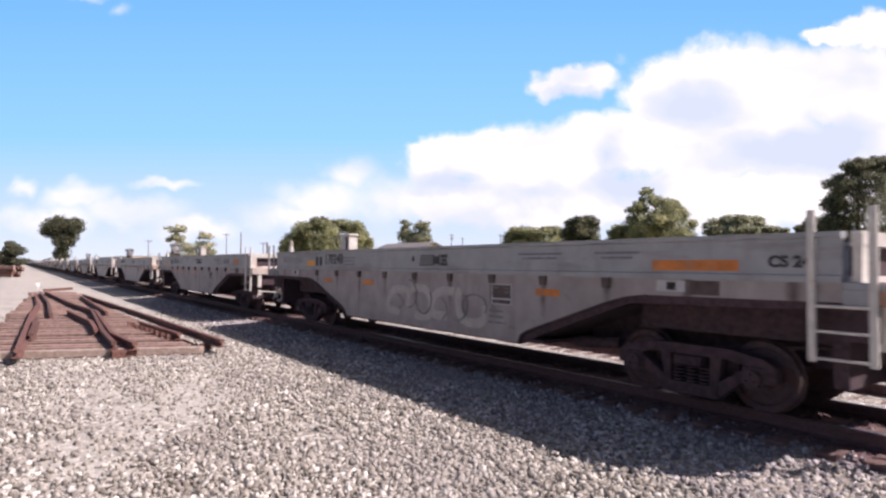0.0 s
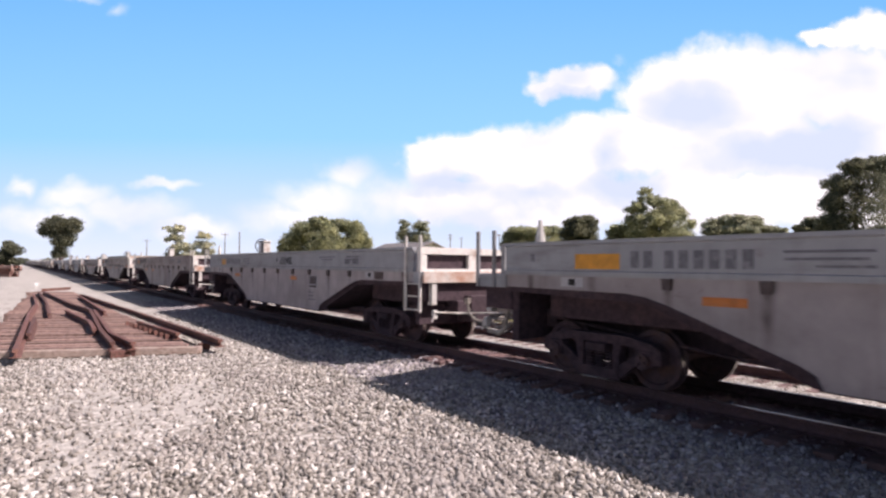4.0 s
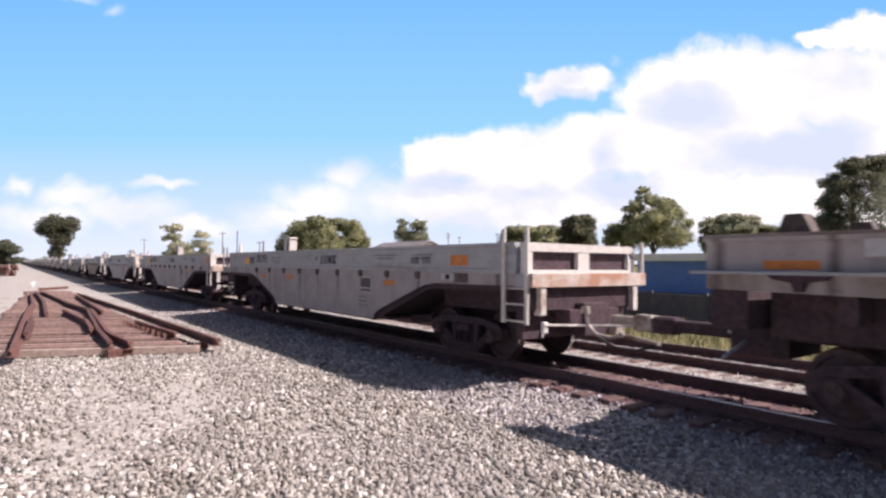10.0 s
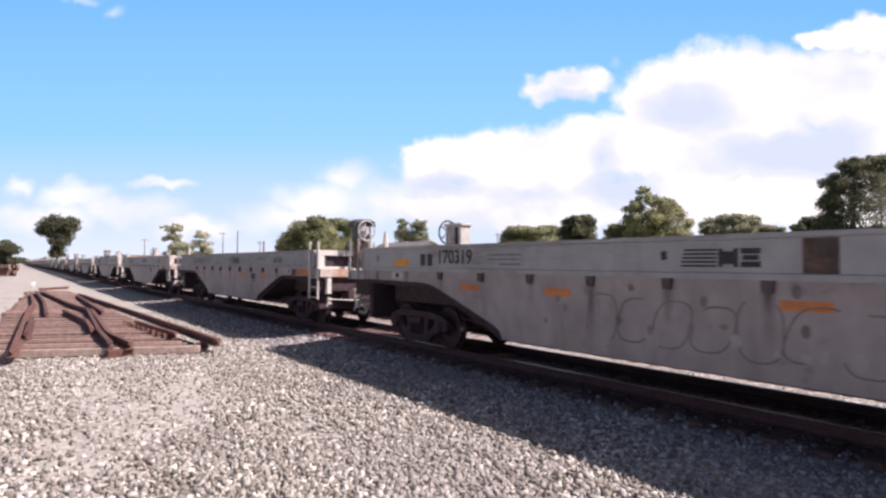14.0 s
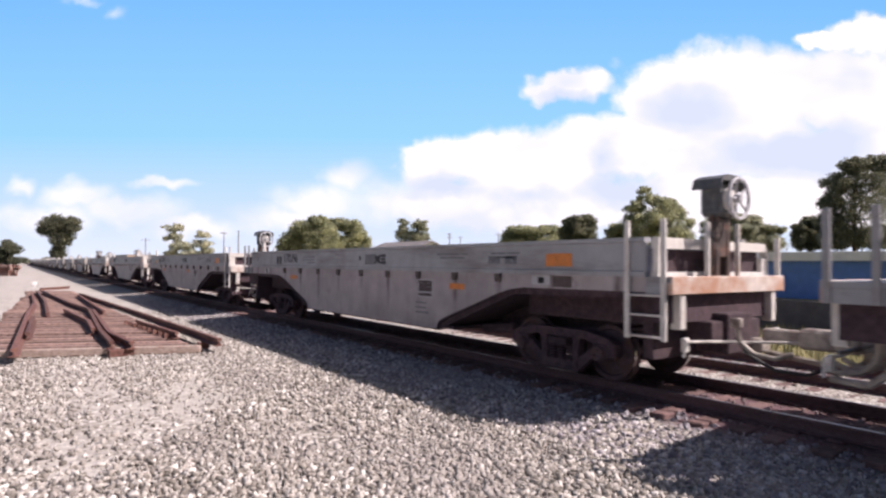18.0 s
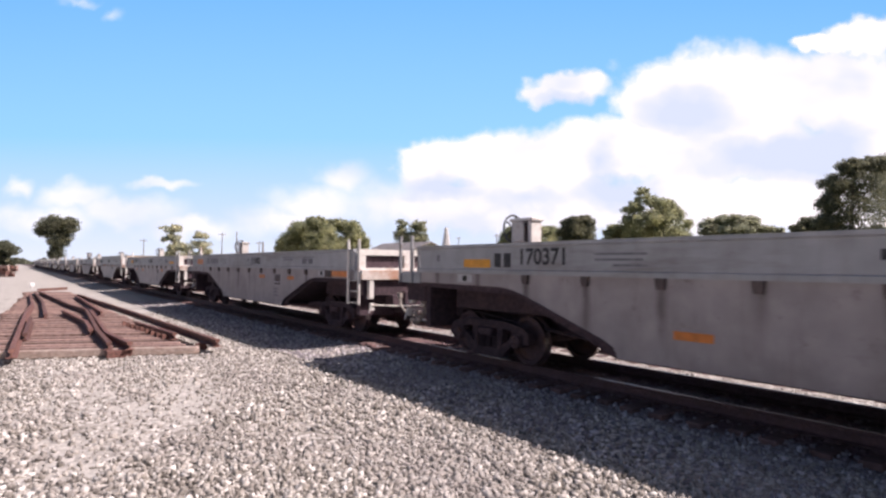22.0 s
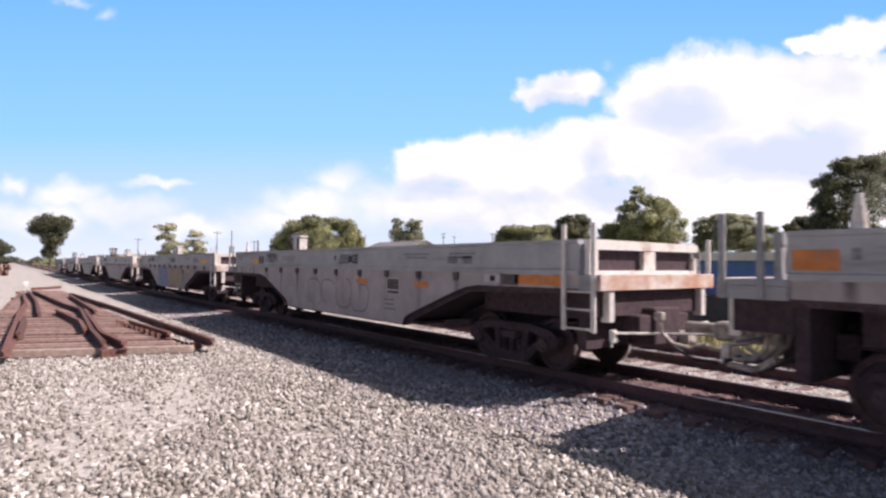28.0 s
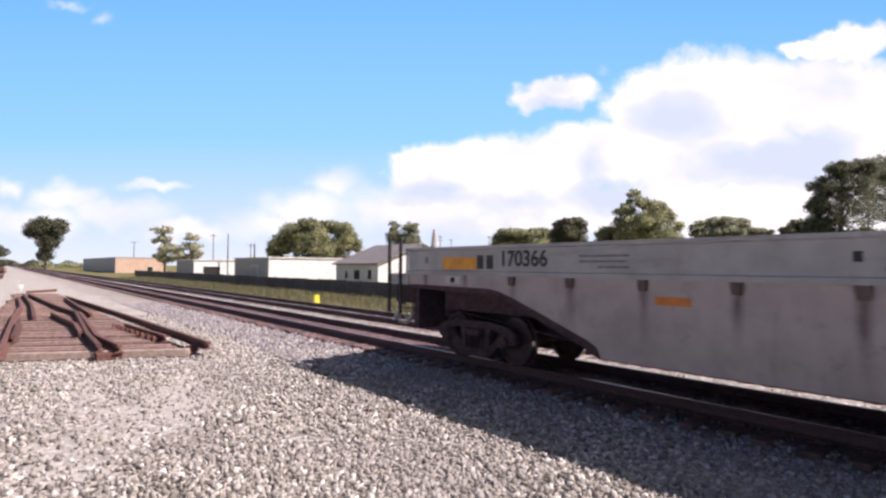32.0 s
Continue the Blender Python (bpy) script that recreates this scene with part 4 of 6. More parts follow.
def make_sideframe():
    bm = bmesh.new()
    # top chord, bottom tension member and columns leave two windows beside the spring nest
    slab(bm, [(-1.18, 0.62), (-1.02, 0.72), (-0.55, 0.80), (0.55, 0.80), (1.02, 0.72), (1.18, 0.62), (1.18, 0.42), (1.02, 0.40), (0.98, 0.58), (0.55, 0.66), (-0.55, 0.66), (-0.98, 0.58), (-1.02, 0.40), (-1.18, 0.42)], "y", -0.09, 0.09)
    for s in (-1, 1):
        slab(bm, [(s * 0.98, 0.58), (s * 0.83, 0.60), (s * 0.30, 0.26), (s * 0.30, 0.12), (s * 0.42, 0.12)], "y", -0.07, 0.07)
        slab(bm, [(s * 0.30, 0.20), (s * 0.40, 0.20), (s * 0.46, 0.70), (s * 0.30, 0.70)], "y", -0.08, 0.08)
    slab(bm, [(-0.44, 0.10), (0.44, 0.10), (0.36, 0.26), (-0.36, 0.26)], "y", -0.09, 0.09)
    for x in (-0.2, 0.0, 0.2):
        for z in range(5):
            rod(bm, (x, 0.0, 0.27 + z * 0.05), (x, 0.0, 0.295 + z * 0.05), 0.085, 8)
    for s in (-1, 1):
        box(bm, s * 0.89 - 0.14, s * 0.89 + 0.14, -0.11, 0.11, 0.36, 0.62, 0.02)
    bmesh.ops.recalc_face_normals(bm, faces=bm.faces)
    return mesh_of("sideframe", bm, M_black)


def make_bolster():
    bm = bmesh.new()
    slab(bm, [(-1.15, 0.52), (1.15, 0.52), (1.15, 0.64), (0.5, 0.74), (-0.5, 0.74), (-1.15, 0.64)], "x", -0.2, 0.2)
    rod(bm, (0, 0, 0.7), (0, 0, 0.86), 0.2, 14)
    return mesh_of("bolster", bm, M_black)


W_SET, W_FRAME, W_BOLSTER = make_wheelset(), make_sideframe(), make_bolster()
bm = bmesh.new()
box(bm, -0.05, 0.05, -0.9, 0.9, 0.28, 0.4, 0.02)
for s in (-1, 1):
    box(bm, -0.09, 0.09, s * 0.72 - 0.1, s * 0.72 + 0.1, 0.24, 0.46, 0.02)
# dark block added to stand in for the shade between the wheels
box(bm, -0.30, 0.30, -0.85, 0.85, 0.40, 0.72, 0.03)
W_BEAM = mesh_of("brake_beam", bm, M_black)


def truck(parent, x):
    t = part("truck", W_BOLSTER, None, parent, "black four-wheel truck under the end")
    t.location = (x, 0, 0)
    for s in (-1, 1):
        o = part("sideframe", W_FRAME, None, t)
        o.location = (0, s * 1.0, 0)
    for s in (-1, 1):
        w = part("wheelset", W_SET, None, t, "steel wheels on an axle with bright treads")
        w.location = (s * 0.89, 0, 0.457)
        b = part("brake_beam", W_BEAM, None, t)
        b.location = (s * 0.33, 0, 0)
    return t


def ladder(parent, x0, x1, y, mat):
    """Two corner posts; at the front on the near side they reach down and carry rungs."""
    first, long = None, y < 0 < x0
    for x in (x0, x1):
        bm = bmesh.new()
        box(bm, x - 0.035, x + 0.035, y - 0.025, y + 0.025, 0.80 if long else 1.40, 2.38 if y < 0 else 2.22, 0.006)
        first = part("corner_post", bm, mat, parent, "steel corner post")
    for z in ((0.84, 1.12, 1.38) if long else ()):
        bm = bmesh.new()
        rod(bm, (x0, y, z), (x1, y, z), 0.016, 6)
        part("rung", bm, mat, first)


def end_gear(car, e, mat_end):
    """Deck, bulkhead, draft sill, coupler, hose and lever at the end e (+1 front, -1 rear)."""
    def X(v):
        return e * v
    def bx(bm, x0, x1, *r, **k):
        a, b = sorted((X(x0), X(x1)))
        box(bm, a, b, *r, **k)
    bm = bmesh.new()
    d = 7.66 if e > 0 else 8.40
    b0 = 7.30 if e > 0 else REAR
    bx(bm, b0, d, -HW, HW, 1.55, 1.63, bevel=0.01)
    for y in (-HW + 0.02, -0.4, 0.4, HW - 0.02):
        bx(bm, b0, d - 0.07, y - 0.02, y + 0.02, 1.40, 1.55)
    dk = part("end_deck", bm, M_chord if mat_end is M_end else mat_end, car, "steel end walkway, greyed for its shaded side")
    # sill face coloured paler for sunlight, deck sides greyer for shade
    bm = bmesh.new()
    bx(bm, d - 0.07, d + 0.004, -HW + 0.005, HW - 0.005, 1.40, 1.635, bevel=0.008)
    part("end_sill", bm, M_end, dk, "rust-streaked end sill, pale for the sun on it")
    bm = bmesh.new()
    slab(bm, [(-HW + 0.04, 2.0), (HW - 0.12, 2.0), (HW - 0.04, 1.88), (HW - 0.04, 1.98), (HW - 0.16, 2.13), (-HW + 0.04, 2.15)], "x", *sorted((X(b0 + 0.06), X(b0 + 0.16))))
    for y0, y1 in ((-HW + 0.05, -HW + 0.25), (-0.16, 0.16), (HW - 0.25, HW - 0.05)):
        bx(bm, b0 + 0.07, b0 + 0.15, y0, y1, 1.63, 2.0 if y1 < 1.2 else 1.9)
    bx(bm, b0 + 0.06, b0 + 0.15, -HW + 0.04, HW - 0.04, 1.632, 1.69)
    part("bulkhead", bm, M_white if e > 0 else M_grey, car, "white end frame with two openings" if e > 0 else "grey end frame with two openings")
    bm = bmesh.new()
    bx(bm, b0 - 0.14, b0, -1.42, 1.42, 0.52, 1.40)
    # dark sheet added behind the bulkhead openings, for the shade inside
    bx(bm, b0 - 0.005, b0 + 0.06, -1.38, 1.38, 1.64, 1.99)
    part("end_apron", bm, M_black, car)
    bm = bmesh.new()
    bx(bm, b0, d - 0.12, -1.45, 1.45, 1.02, 1.40)
    part("cross_beam", bm, M_black, car)
    bm = bmesh.new()
    bx(bm, 3.4, 7.75 if e > 0 else 8.2, -0.36, 0.36, 0.56, 1.12, bevel=0.02)
    bx(bm, 7.3, 7.7, -0.7, 0.7, 0.72, 1.02, bevel=0.02)
    part("draft_sill", bm, M_black, car)
    bm = bmesh.new()
    bx(bm, 8.05, 8.55, -0.09, 0.09, 0.76, 0.94, bevel=0.02)
    bx(bm, 8.50, 8.86, -0.16, 0.14, 0.72, 0.98, bevel=0.04)
    bx(bm, 8.72, 8.92, 0.02, 0.17, 0.74, 0.96, bevel=0.03)
    part("coupler", bm, M_coupler, car, "grey-brown knuckle coupler")
    bm = bmesh.new()
    bx(bm, d - 0.1, d + 0.22, 0.32, 0.62, 0.55, 0.74, bevel=0.03)
    pipe(bm, [(X(d), 0.5, 0.7), (X(d + 0.25), 0.42, 0.56), (X(8.7), 0.3, 0.5)], 0.04)
    part("angle_cock", bm, M_coupler, car)
    bm = bmesh.new()
    pipe(bm, [(X(7.9), -0.45, 0.82), (X(8.05), -0.47, 0.62), (X(8.35), -0.42, 0.45), (X(8.65), -0.25, 0.42), (X(8.82), -0.05, 0.52)], 0.025)
    part("air_hose", bm, M_hose, car)
    bm = bmesh.new()
    for i, y in enumerate((-1.15, -0.85, -0.55) if e < 0 else (-0.7,)):
        pipe(bm, [(X(8.02), y, 1.02), (X(8.06), y, 0.80), (X(8.20), y + 0.04, 0.66), (X(8.42), y + 0.10, 0.62), (X(8.60), y + 0.16, 0.70)], 0.032)
        bx(bm, 7.96, 8.08, y - 0.05, y + 0.05, 0.98, 1.10, bevel=0.01)
    if e < 0:
        pipe(bm, [(X(8.35), -1.3, 0.86), (X(8.38), -0.2, 0.86)], 0.022)
        pipe(bm, [(X(7.9), -1.28, 0.72), (X(8.1), -1.3, 0.56), (X(8.42), -1.26, 0.58)], 0.04)
    part("brake_hose", bm, M_coupler, car, "pale worn brake hose and rods")
    bm = bmesh.new()
    pipe(bm, [(X(d + 0.04), -1.40, 0.60), (X(d + 0.05), -1.34, 0.80), (X(d + 0.12), -0.6, 0.76), (X(8.55), -0.1, 0.80)], 0.018)
    part("uncoupling_lever", bm, M_white, car, "bent uncoupling rod")
    bm = bmesh.new()
    bx(bm, d - 0.16, d - 0.02, -1.36, -1.22, 0.94, 1.40, bevel=0.01)
    part("jacking_post", bm, M_white, car, "short white post under the walkway")
    bm = bmesh.new()
    bx(bm, d - 0.16, d - 0.02, 1.22, 1.36, 0.94, 1.40, bevel=0.01)
    part("jacking_post", bm, M_white, car, "short white post under the walkway")
    for y in (-1.30, 1.30):
        bm = bmesh.new()
        box(bm, *sorted((X(d - 0.02), X(d + 0.04))), y - 0.06, y + 0.06, 0.66, 0.84, 0.01)
        part("end_bracket", bm, M_white, car)
    if e > 0:
        for y in (-HW - 0.015, HW + 0.015):
            ladder(car, 7.04, 7.56, y, M_white)
    else:
        for y in (-HW - 0.015, HW + 0.015):
            # near rear posts grey instead of white, for the shade on them
            ladder(car, -8.33, -7.92, y, M_grey if y < 0 else M_white)


def wheel_rim(bm, c, axis, R, r, spokes=5, dish=0.03):
    """A spoked hand wheel round an axis through c."""
    ring(bm, c, axis, R, r)
    u = Vector(axis).normalized()
    side = u.cross(Vector((0, 0, 1))).normalized()
    for i in range(spokes):
        a = 2 * math.pi * i / spokes + 0.3
        rod(bm, Vector(c) - u * dish, Vector(c) + (side * math.sin(a) + Vector((0, 0, 1)) * math.cos(a)) * R, r * 0.7, 6)
    rod(bm, Vector(c) - u * 0.1, Vector(c) + u * 0.04, 0.055, 10)


def brake_stand(car, x, y, e, top=2.77):
    """A hand brake with its spoked wheel; e is the way it faces: a hooded slate gear on a post in front, a white bracket behind."""
    bm = bmesh.new()
    if e > 0:
        for s in (-1, 1):
            box(bm, x - 0.06, x + 0.06, y + s * 0.15 - 0.05, y + s * 0.15 + 0.05, 1.63, top - 0.5, 0.01)
        box(bm, x - 0.04, x + 0.05, y - 0.15, y + 0.15, 1.9, top - 0.6, 0.01)
        st = part("brake_stand", bm, M_gear, car, "dark hand-brake post")
        bm = bmesh.new()
        box(bm, x - 0.14, x + 0.13, y - 0.27, y + 0.27, top - 0.58, top - 0.1, 0.05)
        part("gear_housing", bm, M_slate, st, "slate-grey gear housing")
        bm = bmesh.new()
        slab(bm, [(y - 0.36, top - 0.2), (y - 0.32, top - 0.06), (y - 0.16, top), (y + 0.16, top), (y + 0.32, top - 0.06), (y + 0.36, top - 0.2), (y + 0.33, top - 0.2), (y + 0.29, top - 0.085), (y - 0.29, top - 0.085), (y - 0.33, top - 0.2)], "x", x - 0.2, x + 0.2)
        part("hood", bm, M_slate, st)
        bm = bmesh.new()
        rod(bm, (x + 0.12, y, top - 0.33), (x + 0.2, y, top - 0.33), 0.17, 16, 0.12)
        part("gear_cover", bm, M_white, st, "pale round gear cover")
        bm = bmesh.new()
        wheel_rim(bm, (x + 0.27, y, top - 0.33), (1, 0, 0), 0.28, 0.024)
        part("brake_wheel", bm, M_pale, st, "pale spoked brake wheel")
        bm = bmesh.new()
        pipe(bm, [(x, y - 0.22, top - 0.5), (x + 0.08, y - 0.3, 2.0), (x + 0.06, y - 0.3, 1.63)], 0.022)
        part("brake_chain", bm, M_gear, st)
        for s in (-1, 1):
            bm = bmesh.new()
            box(bm, x + 0.02, x + 0.08, y + s * 0.42 - 0.03, y + s * 0.42 + 0.03, 1.63, 2.38, 0.008)
            part("grab_post", bm, M_white, st, "white grab post")
    else:
        box(bm, x + 0.62, x + 0.72, y - 0.16, y + 0.16, 1.63, top - 0.06, 0.01)
        box(bm, x + 0.16, x + 0.26, y - 0.16, y + 0.16, 1.63, top - 0.06, 0.01)
        box(bm, x + 0.12, x + 0.76, y - 0.19, y + 0.19, top - 0.07, top, 0.015)
        st = part("brake_stand", bm, M_white, car, "white hand-brake bracket")
        bm = bmesh.new()
        box(bm, x + 0.24, x + 0.52, y - 0.18, y + 0.15, top - 0.5, top - 0.075, 0.02)
        part("gear_housing", bm, M_white, st)
        bm = bmesh.new()
        box(bm, x + 0.52, x + 0.56, y - 0.17, y + 0.13, top - 0.5, top - 0.1, 0.01)
        part("inner_plate", bm, M_gear, st)
        bm = bmesh.new()
        wheel_rim(bm, (x + 0.06, y, top - 0.2), (-1, 0, 0), 0.29, 0.024)
        part("brake_wheel", bm, M_slate, st, "dark spoked brake wheel")
    return st


SLOPE = ((3.10, 0.495), (3.17, 0.64), (3.33, 0.73), (4.80, 1.27), (5.10, 1.36), (5.40, 1.40))  # from the bottom up to the sill
AHEAD = 0.30              # the front slope starts this much nearer the middle
LOW = [(-REAR, 1.67), (-REAR, 1.42), *[(-x, z) for x, z in SLOPE[::-1]], *[(x - AHEAD, z) for x, z in SLOPE], (7.30, 1.42), (7.30, 1.67)]
PITCH = 1.165
BRACKETS = [-0.13 + PITCH * i for i in range(-4, 5)]


def well_car(chord, sheet, label, mat_end=None, brake=-1):
    """A bare single-unit well car, without lettering."""
    car = tagged(new("well_car"), label, "rail car", "cars of the train")
    for s in (-1, 1):
        bm = bmesh.new()
        o = [(HW - 0.07, 1.62), (HW + 0.02, 1.62), (HW + 0.02, 1.69), (HW - 0.01, 1.70), (HW - 0.01, 2.08), (HW + 0.03, 2.10), (HW + 0.03, 2.15), (HW - 0.13, 2.15), (HW - 0.13, 2.09), (HW - 0.05, 2.07), (HW - 0.05, 1.70), (HW - 0.07, 1.69)]
        slab(bm, [(s * y, z) for y, z in o], "x", -REAR, 7.3)
        part("top_chord", bm, chord, car)
        bm = bmesh.new()
        a, b = sorted((s * (HW - 0.035), s * (HW - 0.075)))
        slab(bm, LOW, "y", a, b)
        sh = part("side_sheet", bm, sheet, car, "grime-streaked side plate with sloping ends")
        bm = bmesh.new()
        a, b = sorted((s * (HW - 0.18), s * (HW - 0.02)))
        box(bm, -3.10, 3.10 - AHEAD, a, b, 0.483, 0.495)
        for e in (-1, 1):
            f = AHEAD if e > 0 else 0.0
            rim = [(x + 0.035, z - 0.02) for x, z in SLOPE]
            slab(bm, [(e * (x - f), z) for x, z in (*SLOPE, *rim[::-1])], "y", a, b)
        part("bottom_flange", bm, M_black, sh)
        bm = bmesh.new()
        a, b = sorted((s * (HW - 0.035), s * (HW + 0.015)))
        slab(bm, [(-0.065, 1.62), (0.065, 1.62), (0.06, 1.53), (0.045, 1.47), (-0.045, 1.47), (-0.06, 1.53)], "y", a, b)
        me = mesh_of("bracket", bm, M_stain)
        for x in (BRACKETS if s < 0 else ()):
            part("bracket", me, None, sh).location = (x, 0, 0)
    bm = bmesh.new()
    box(bm, -3.3, 3.3, -HW + 0.08, HW - 0.08, 0.53, 0.58)
    fl = part("well_floor", bm, M_black, car)
    for x in (-2.7, -0.9, 0.9, 2.7):
        bm = bmesh.new()
        box(bm, x - 0.1, x + 0.1, -HW + 0.08, HW - 0.08, 0.485, 0.53)
        part("crossbearer", bm, M_black, fl)
    for e in (-1, 1):
        bm = bmesh.new()
        f = AHEAD if e > 0 else 0.0
        slab(bm, [(e * (x - f), z) for x, z in ((3.0, 0.52), (3.2, 0.50), (3.55, 0.66), (5.15, 1.28), ((7.3 if e > 0 else REAR) + f, 1.34), ((7.3 if e > 0 else REAR) + f, 1.46), (4.9, 1.44))], "y", -HW + 0.078, HW - 0.078)
        part("end_floor", bm, M_black, car)
        bm = bmesh.new()
        box(bm, *sorted((e * 4.7, e * 7.2)), -1.0, 1.0, 0.92, 1.36, 0.02)
        part("body_bolster", bm, M_black, car)
        truck(car, 5.45 if e > 0 else -6.2)
        end_gear(car, e, mat_end or M_end)
    bm = bmesh.new()
    rod(bm, (4.3, -0.9, 0.62), (3.5, -0.9, 0.55), 0.09, 10)
    pipe(bm, [(-7.4, -0.7, 0.9), (-4.6, -0.75, 0.62), (-3.3, -0.75, 0.51), (3.3, -0.75, 0.51), (4.6, -0.75, 0.62), (7.4, -0.7, 0.9)], 0.025)
    part("brake_pipe", bm, M_black, car)
    bm = bmesh.new()
    rod(bm, (-7.10, -1.36, 2.14), (-7.10, -1.36, 2.52), 0.085, 8, 0.03)
    part("corner_guide", bm, M_white, car, "white tapered container guide")
    if brake < 0:
        brake_stand(car, -7.15, 0.55, -1)
    else:
        brake_stand(car, 7.56, -0.20, 1, 3.04)
    return car


def flat_car(label):
    """The low flat car: a stepped side sill with a walkway, open below, hand brake and ring wheel at its front end."""
    car = tagged(new("flat_car"), label, "rail car", "cars of the train")
    for s in (-1, 1):
        bm = bmesh.new()
        slab(bm, [(s * y, z) for y, z in ((HW - 0.30, 1.72), (HW - 0.20, 1.72), (HW - 0.20, 2.06), (HW - 0.12, 2.06), (HW - 0.12, 2.11), (HW - 0.34, 2.11), (HW - 0.34, 2.06), (HW - 0.30, 2.06))], "x", -8.45, 8.55)
        part("upper_sill", bm, M_sheet, car)
        bm = bmesh.new()
        box(bm, -8.45, 8.6, *sorted((s * (HW - 0.36), s * (HW - 0.1))), 2.112, 2.15)
        part("top_flange", bm, M_chord_brown, car, "dark rusty top flange")
        bm = bmesh.new()
        a, b = sorted((s * (HW - 0.16), s * (HW - 0.11)))
        slab(bm, [(-8.4, 1.68), (-8.4, 1.50), (-5.2, 1.44), (-4.2, 1.16), (5.0, 1.16), (6.0, 1.44), (9.1, 1.50), (9.1, 1.68)], "y", a, b)
        sh = part("lower_sill", bm, M_sheet_brown, car)
        bm = bmesh.new()
        box(bm, -8.55, 9.15, *sorted((s * (HW - 0.32), s * (HW + 0.01))), 1.68, 1.715)
        part("walkway", bm, M_chord, sh)
        bm = bmesh.new()
        a, b = sorted((s * (HW - 0.01), s * (HW - 0.12)))
        slab(bm, [(-0.30, 1.68), (0.30, 1.68), (0.24, 1.63), (0.06, 1.60), (0.03, 1.50), (-0.03, 1.50), (-0.06, 1.60), (-0.24, 1.63)], "y", a, b)
        me = mesh_of("gusset", bm, M_black)
        for x in np.arange(-7.4, 8.6, 1.25):
            part("gusset", me, None, sh).location = (float(x), 0, 0)
    bm = bmesh.new()
    box(bm, -8.35, 9.1, -0.4, 0.4, 0.84, 1.62)
    box(bm, -7.8, 8.5, -HW + 0.3, HW - 0.3, 1.62, 1.68)
    for x in np.arange(-7.0, 8.1, 2.0):
        box(bm, x - 0.08, x + 0.08, -HW + 0.17, HW - 0.17, 1.18, 1.62)
    box(bm, -4.2, 5.0, -HW + 0.17, HW - 0.17, 1.06, 1.16)
    part("centre_sill", bm, M_black, car)
    for x, w, r in ((0.2, 0.9, 0.2), (1.9, 1.3, 0.24), (3.6, 0.7, 0.2)):
        bm = bmesh.new()
        rod(bm, (x, -0.85, 0.88), (x + w, -0.85, 0.88), r, 12)
        part("air_tank", bm, M_black, car)
    bm = bmesh.new()
    pipe(bm, [(-5.0, -1.1, 0.8), (0.2, -1.1, 0.82), (5.0, -1.1, 0.8)], 0.03)
    part("brake_pipe", bm, M_black, car)
    for e in (-1, 1):
        f = 0.85 if e > 0 else 0.0
        truck(car, 6.92 if e > 0 else -6.45)
        for x in (4.5, 5.0):
            bm = bmesh.new()
            box(bm, *sorted((e * (x + f / 2), e * (x + f / 2 + 0.12))), -1.2, 1.2, 0.62, 1.3, 0.01)
            part("hanger", bm, M_black, car)
        bm = bmesh.new()
        box(bm, *sorted((e * (5.5 + f), e * (7.9 + f))), -1.0, 1.0, 0.92, 1.5, 0.02)
        part("body_bolster", bm, M_black, car)
        bm = bmesh.new()
        box(bm, *sorted((e * (7.9 + f), e * (8.6 + f))), -0.5, 0.5, 0.62, 1.40, 0.02)
        box(bm, *sorted((e * (8.0 + f), e * (8.42 + f))), -1.35, 1.35, 1.02, 1.50, 0.01)
        part("draft_sill", bm, M_black, car)
        bm = bmesh.new()
        box(bm, *sorted((e * (8.5 + f), e * 9.6)), -0.09, 0.09, 0.76, 0.94, 0.02)
        box(bm, *sorted((e * 9.55, e * 9.95)), -0.16, 0.14, 0.72, 0.98, 0.04)
        part("coupler", bm, M_black, car)
        bm = bmesh.new()
        pipe(bm, [(e * (8.3 + f), -1.3, 0.66), (e * (8.4 + f), -0.5, 0.80), (e * (8.8 + f), -0.1, 0.86)], 0.02)
        part("uncoupling_lever", bm, M_pale, car)
    bm = bmesh.new()
    box(bm, 9.15, 9.72, -1.3, 1.3, 1.46, 1.54, 0.01)
    part("end_platform", bm, M_chord, car, "grey end step")
    bm = bmesh.new()
    box(bm, 9.06, 9.14, -HW + 0.16, 0.8, 1.54, 2.0, 0.01)
    box(bm, 9.06, 9.15, -HW + 0.16, 0.8, 2.01, 2.17, 0.01)
    ep = part("end_plate", bm, M_white, car, "white end plate in two strips")
    for z, w in ((1.88, 0.7), (1.80, 0.9), (1.72, 0.7)):
        for y in (-1.2, -0.2):
            bm = bmesh.new()
            box(bm, 9.14, 9.144, y, y + w, z, z + 0.035)
            part("stencil", bm, M_ink2, ep)
    bm = bmesh.new()
    box(bm, 8.46, 9.05, -HW + 0.18, -HW + 0.23, 1.72, 2.12, 0.005)
    part("end_panel", bm, M_white, car, "pale worn end panel")
    for x0, x1, z0, z1, m in ((6.25, 6.7, 1.86, 2.06, M_pale), (-6.86, -6.36, 1.88, 2.06, M_pale)):
        bm = bmesh.new()
        box(bm, x0, x1, -HW + 0.16, -HW + 0.198, z0, z1, 0.005)
        part("data_plate", bm, m, car)
    bm = bmesh.new()
    box(bm, -0.67, 0.61, -HW + 0.185, -HW + 0.199, 1.72, 2.06)
    part("dark_panel", bm, M_gear, car, "dark stained panel on the sill")
    for x, y in ((-7.6, -1.0), (0.2, -1.1), (-7.6, 1.1), (0.2, 1.1), (8.2, -1.0), (8.2, 1.1)):
        bm = bmesh.new()
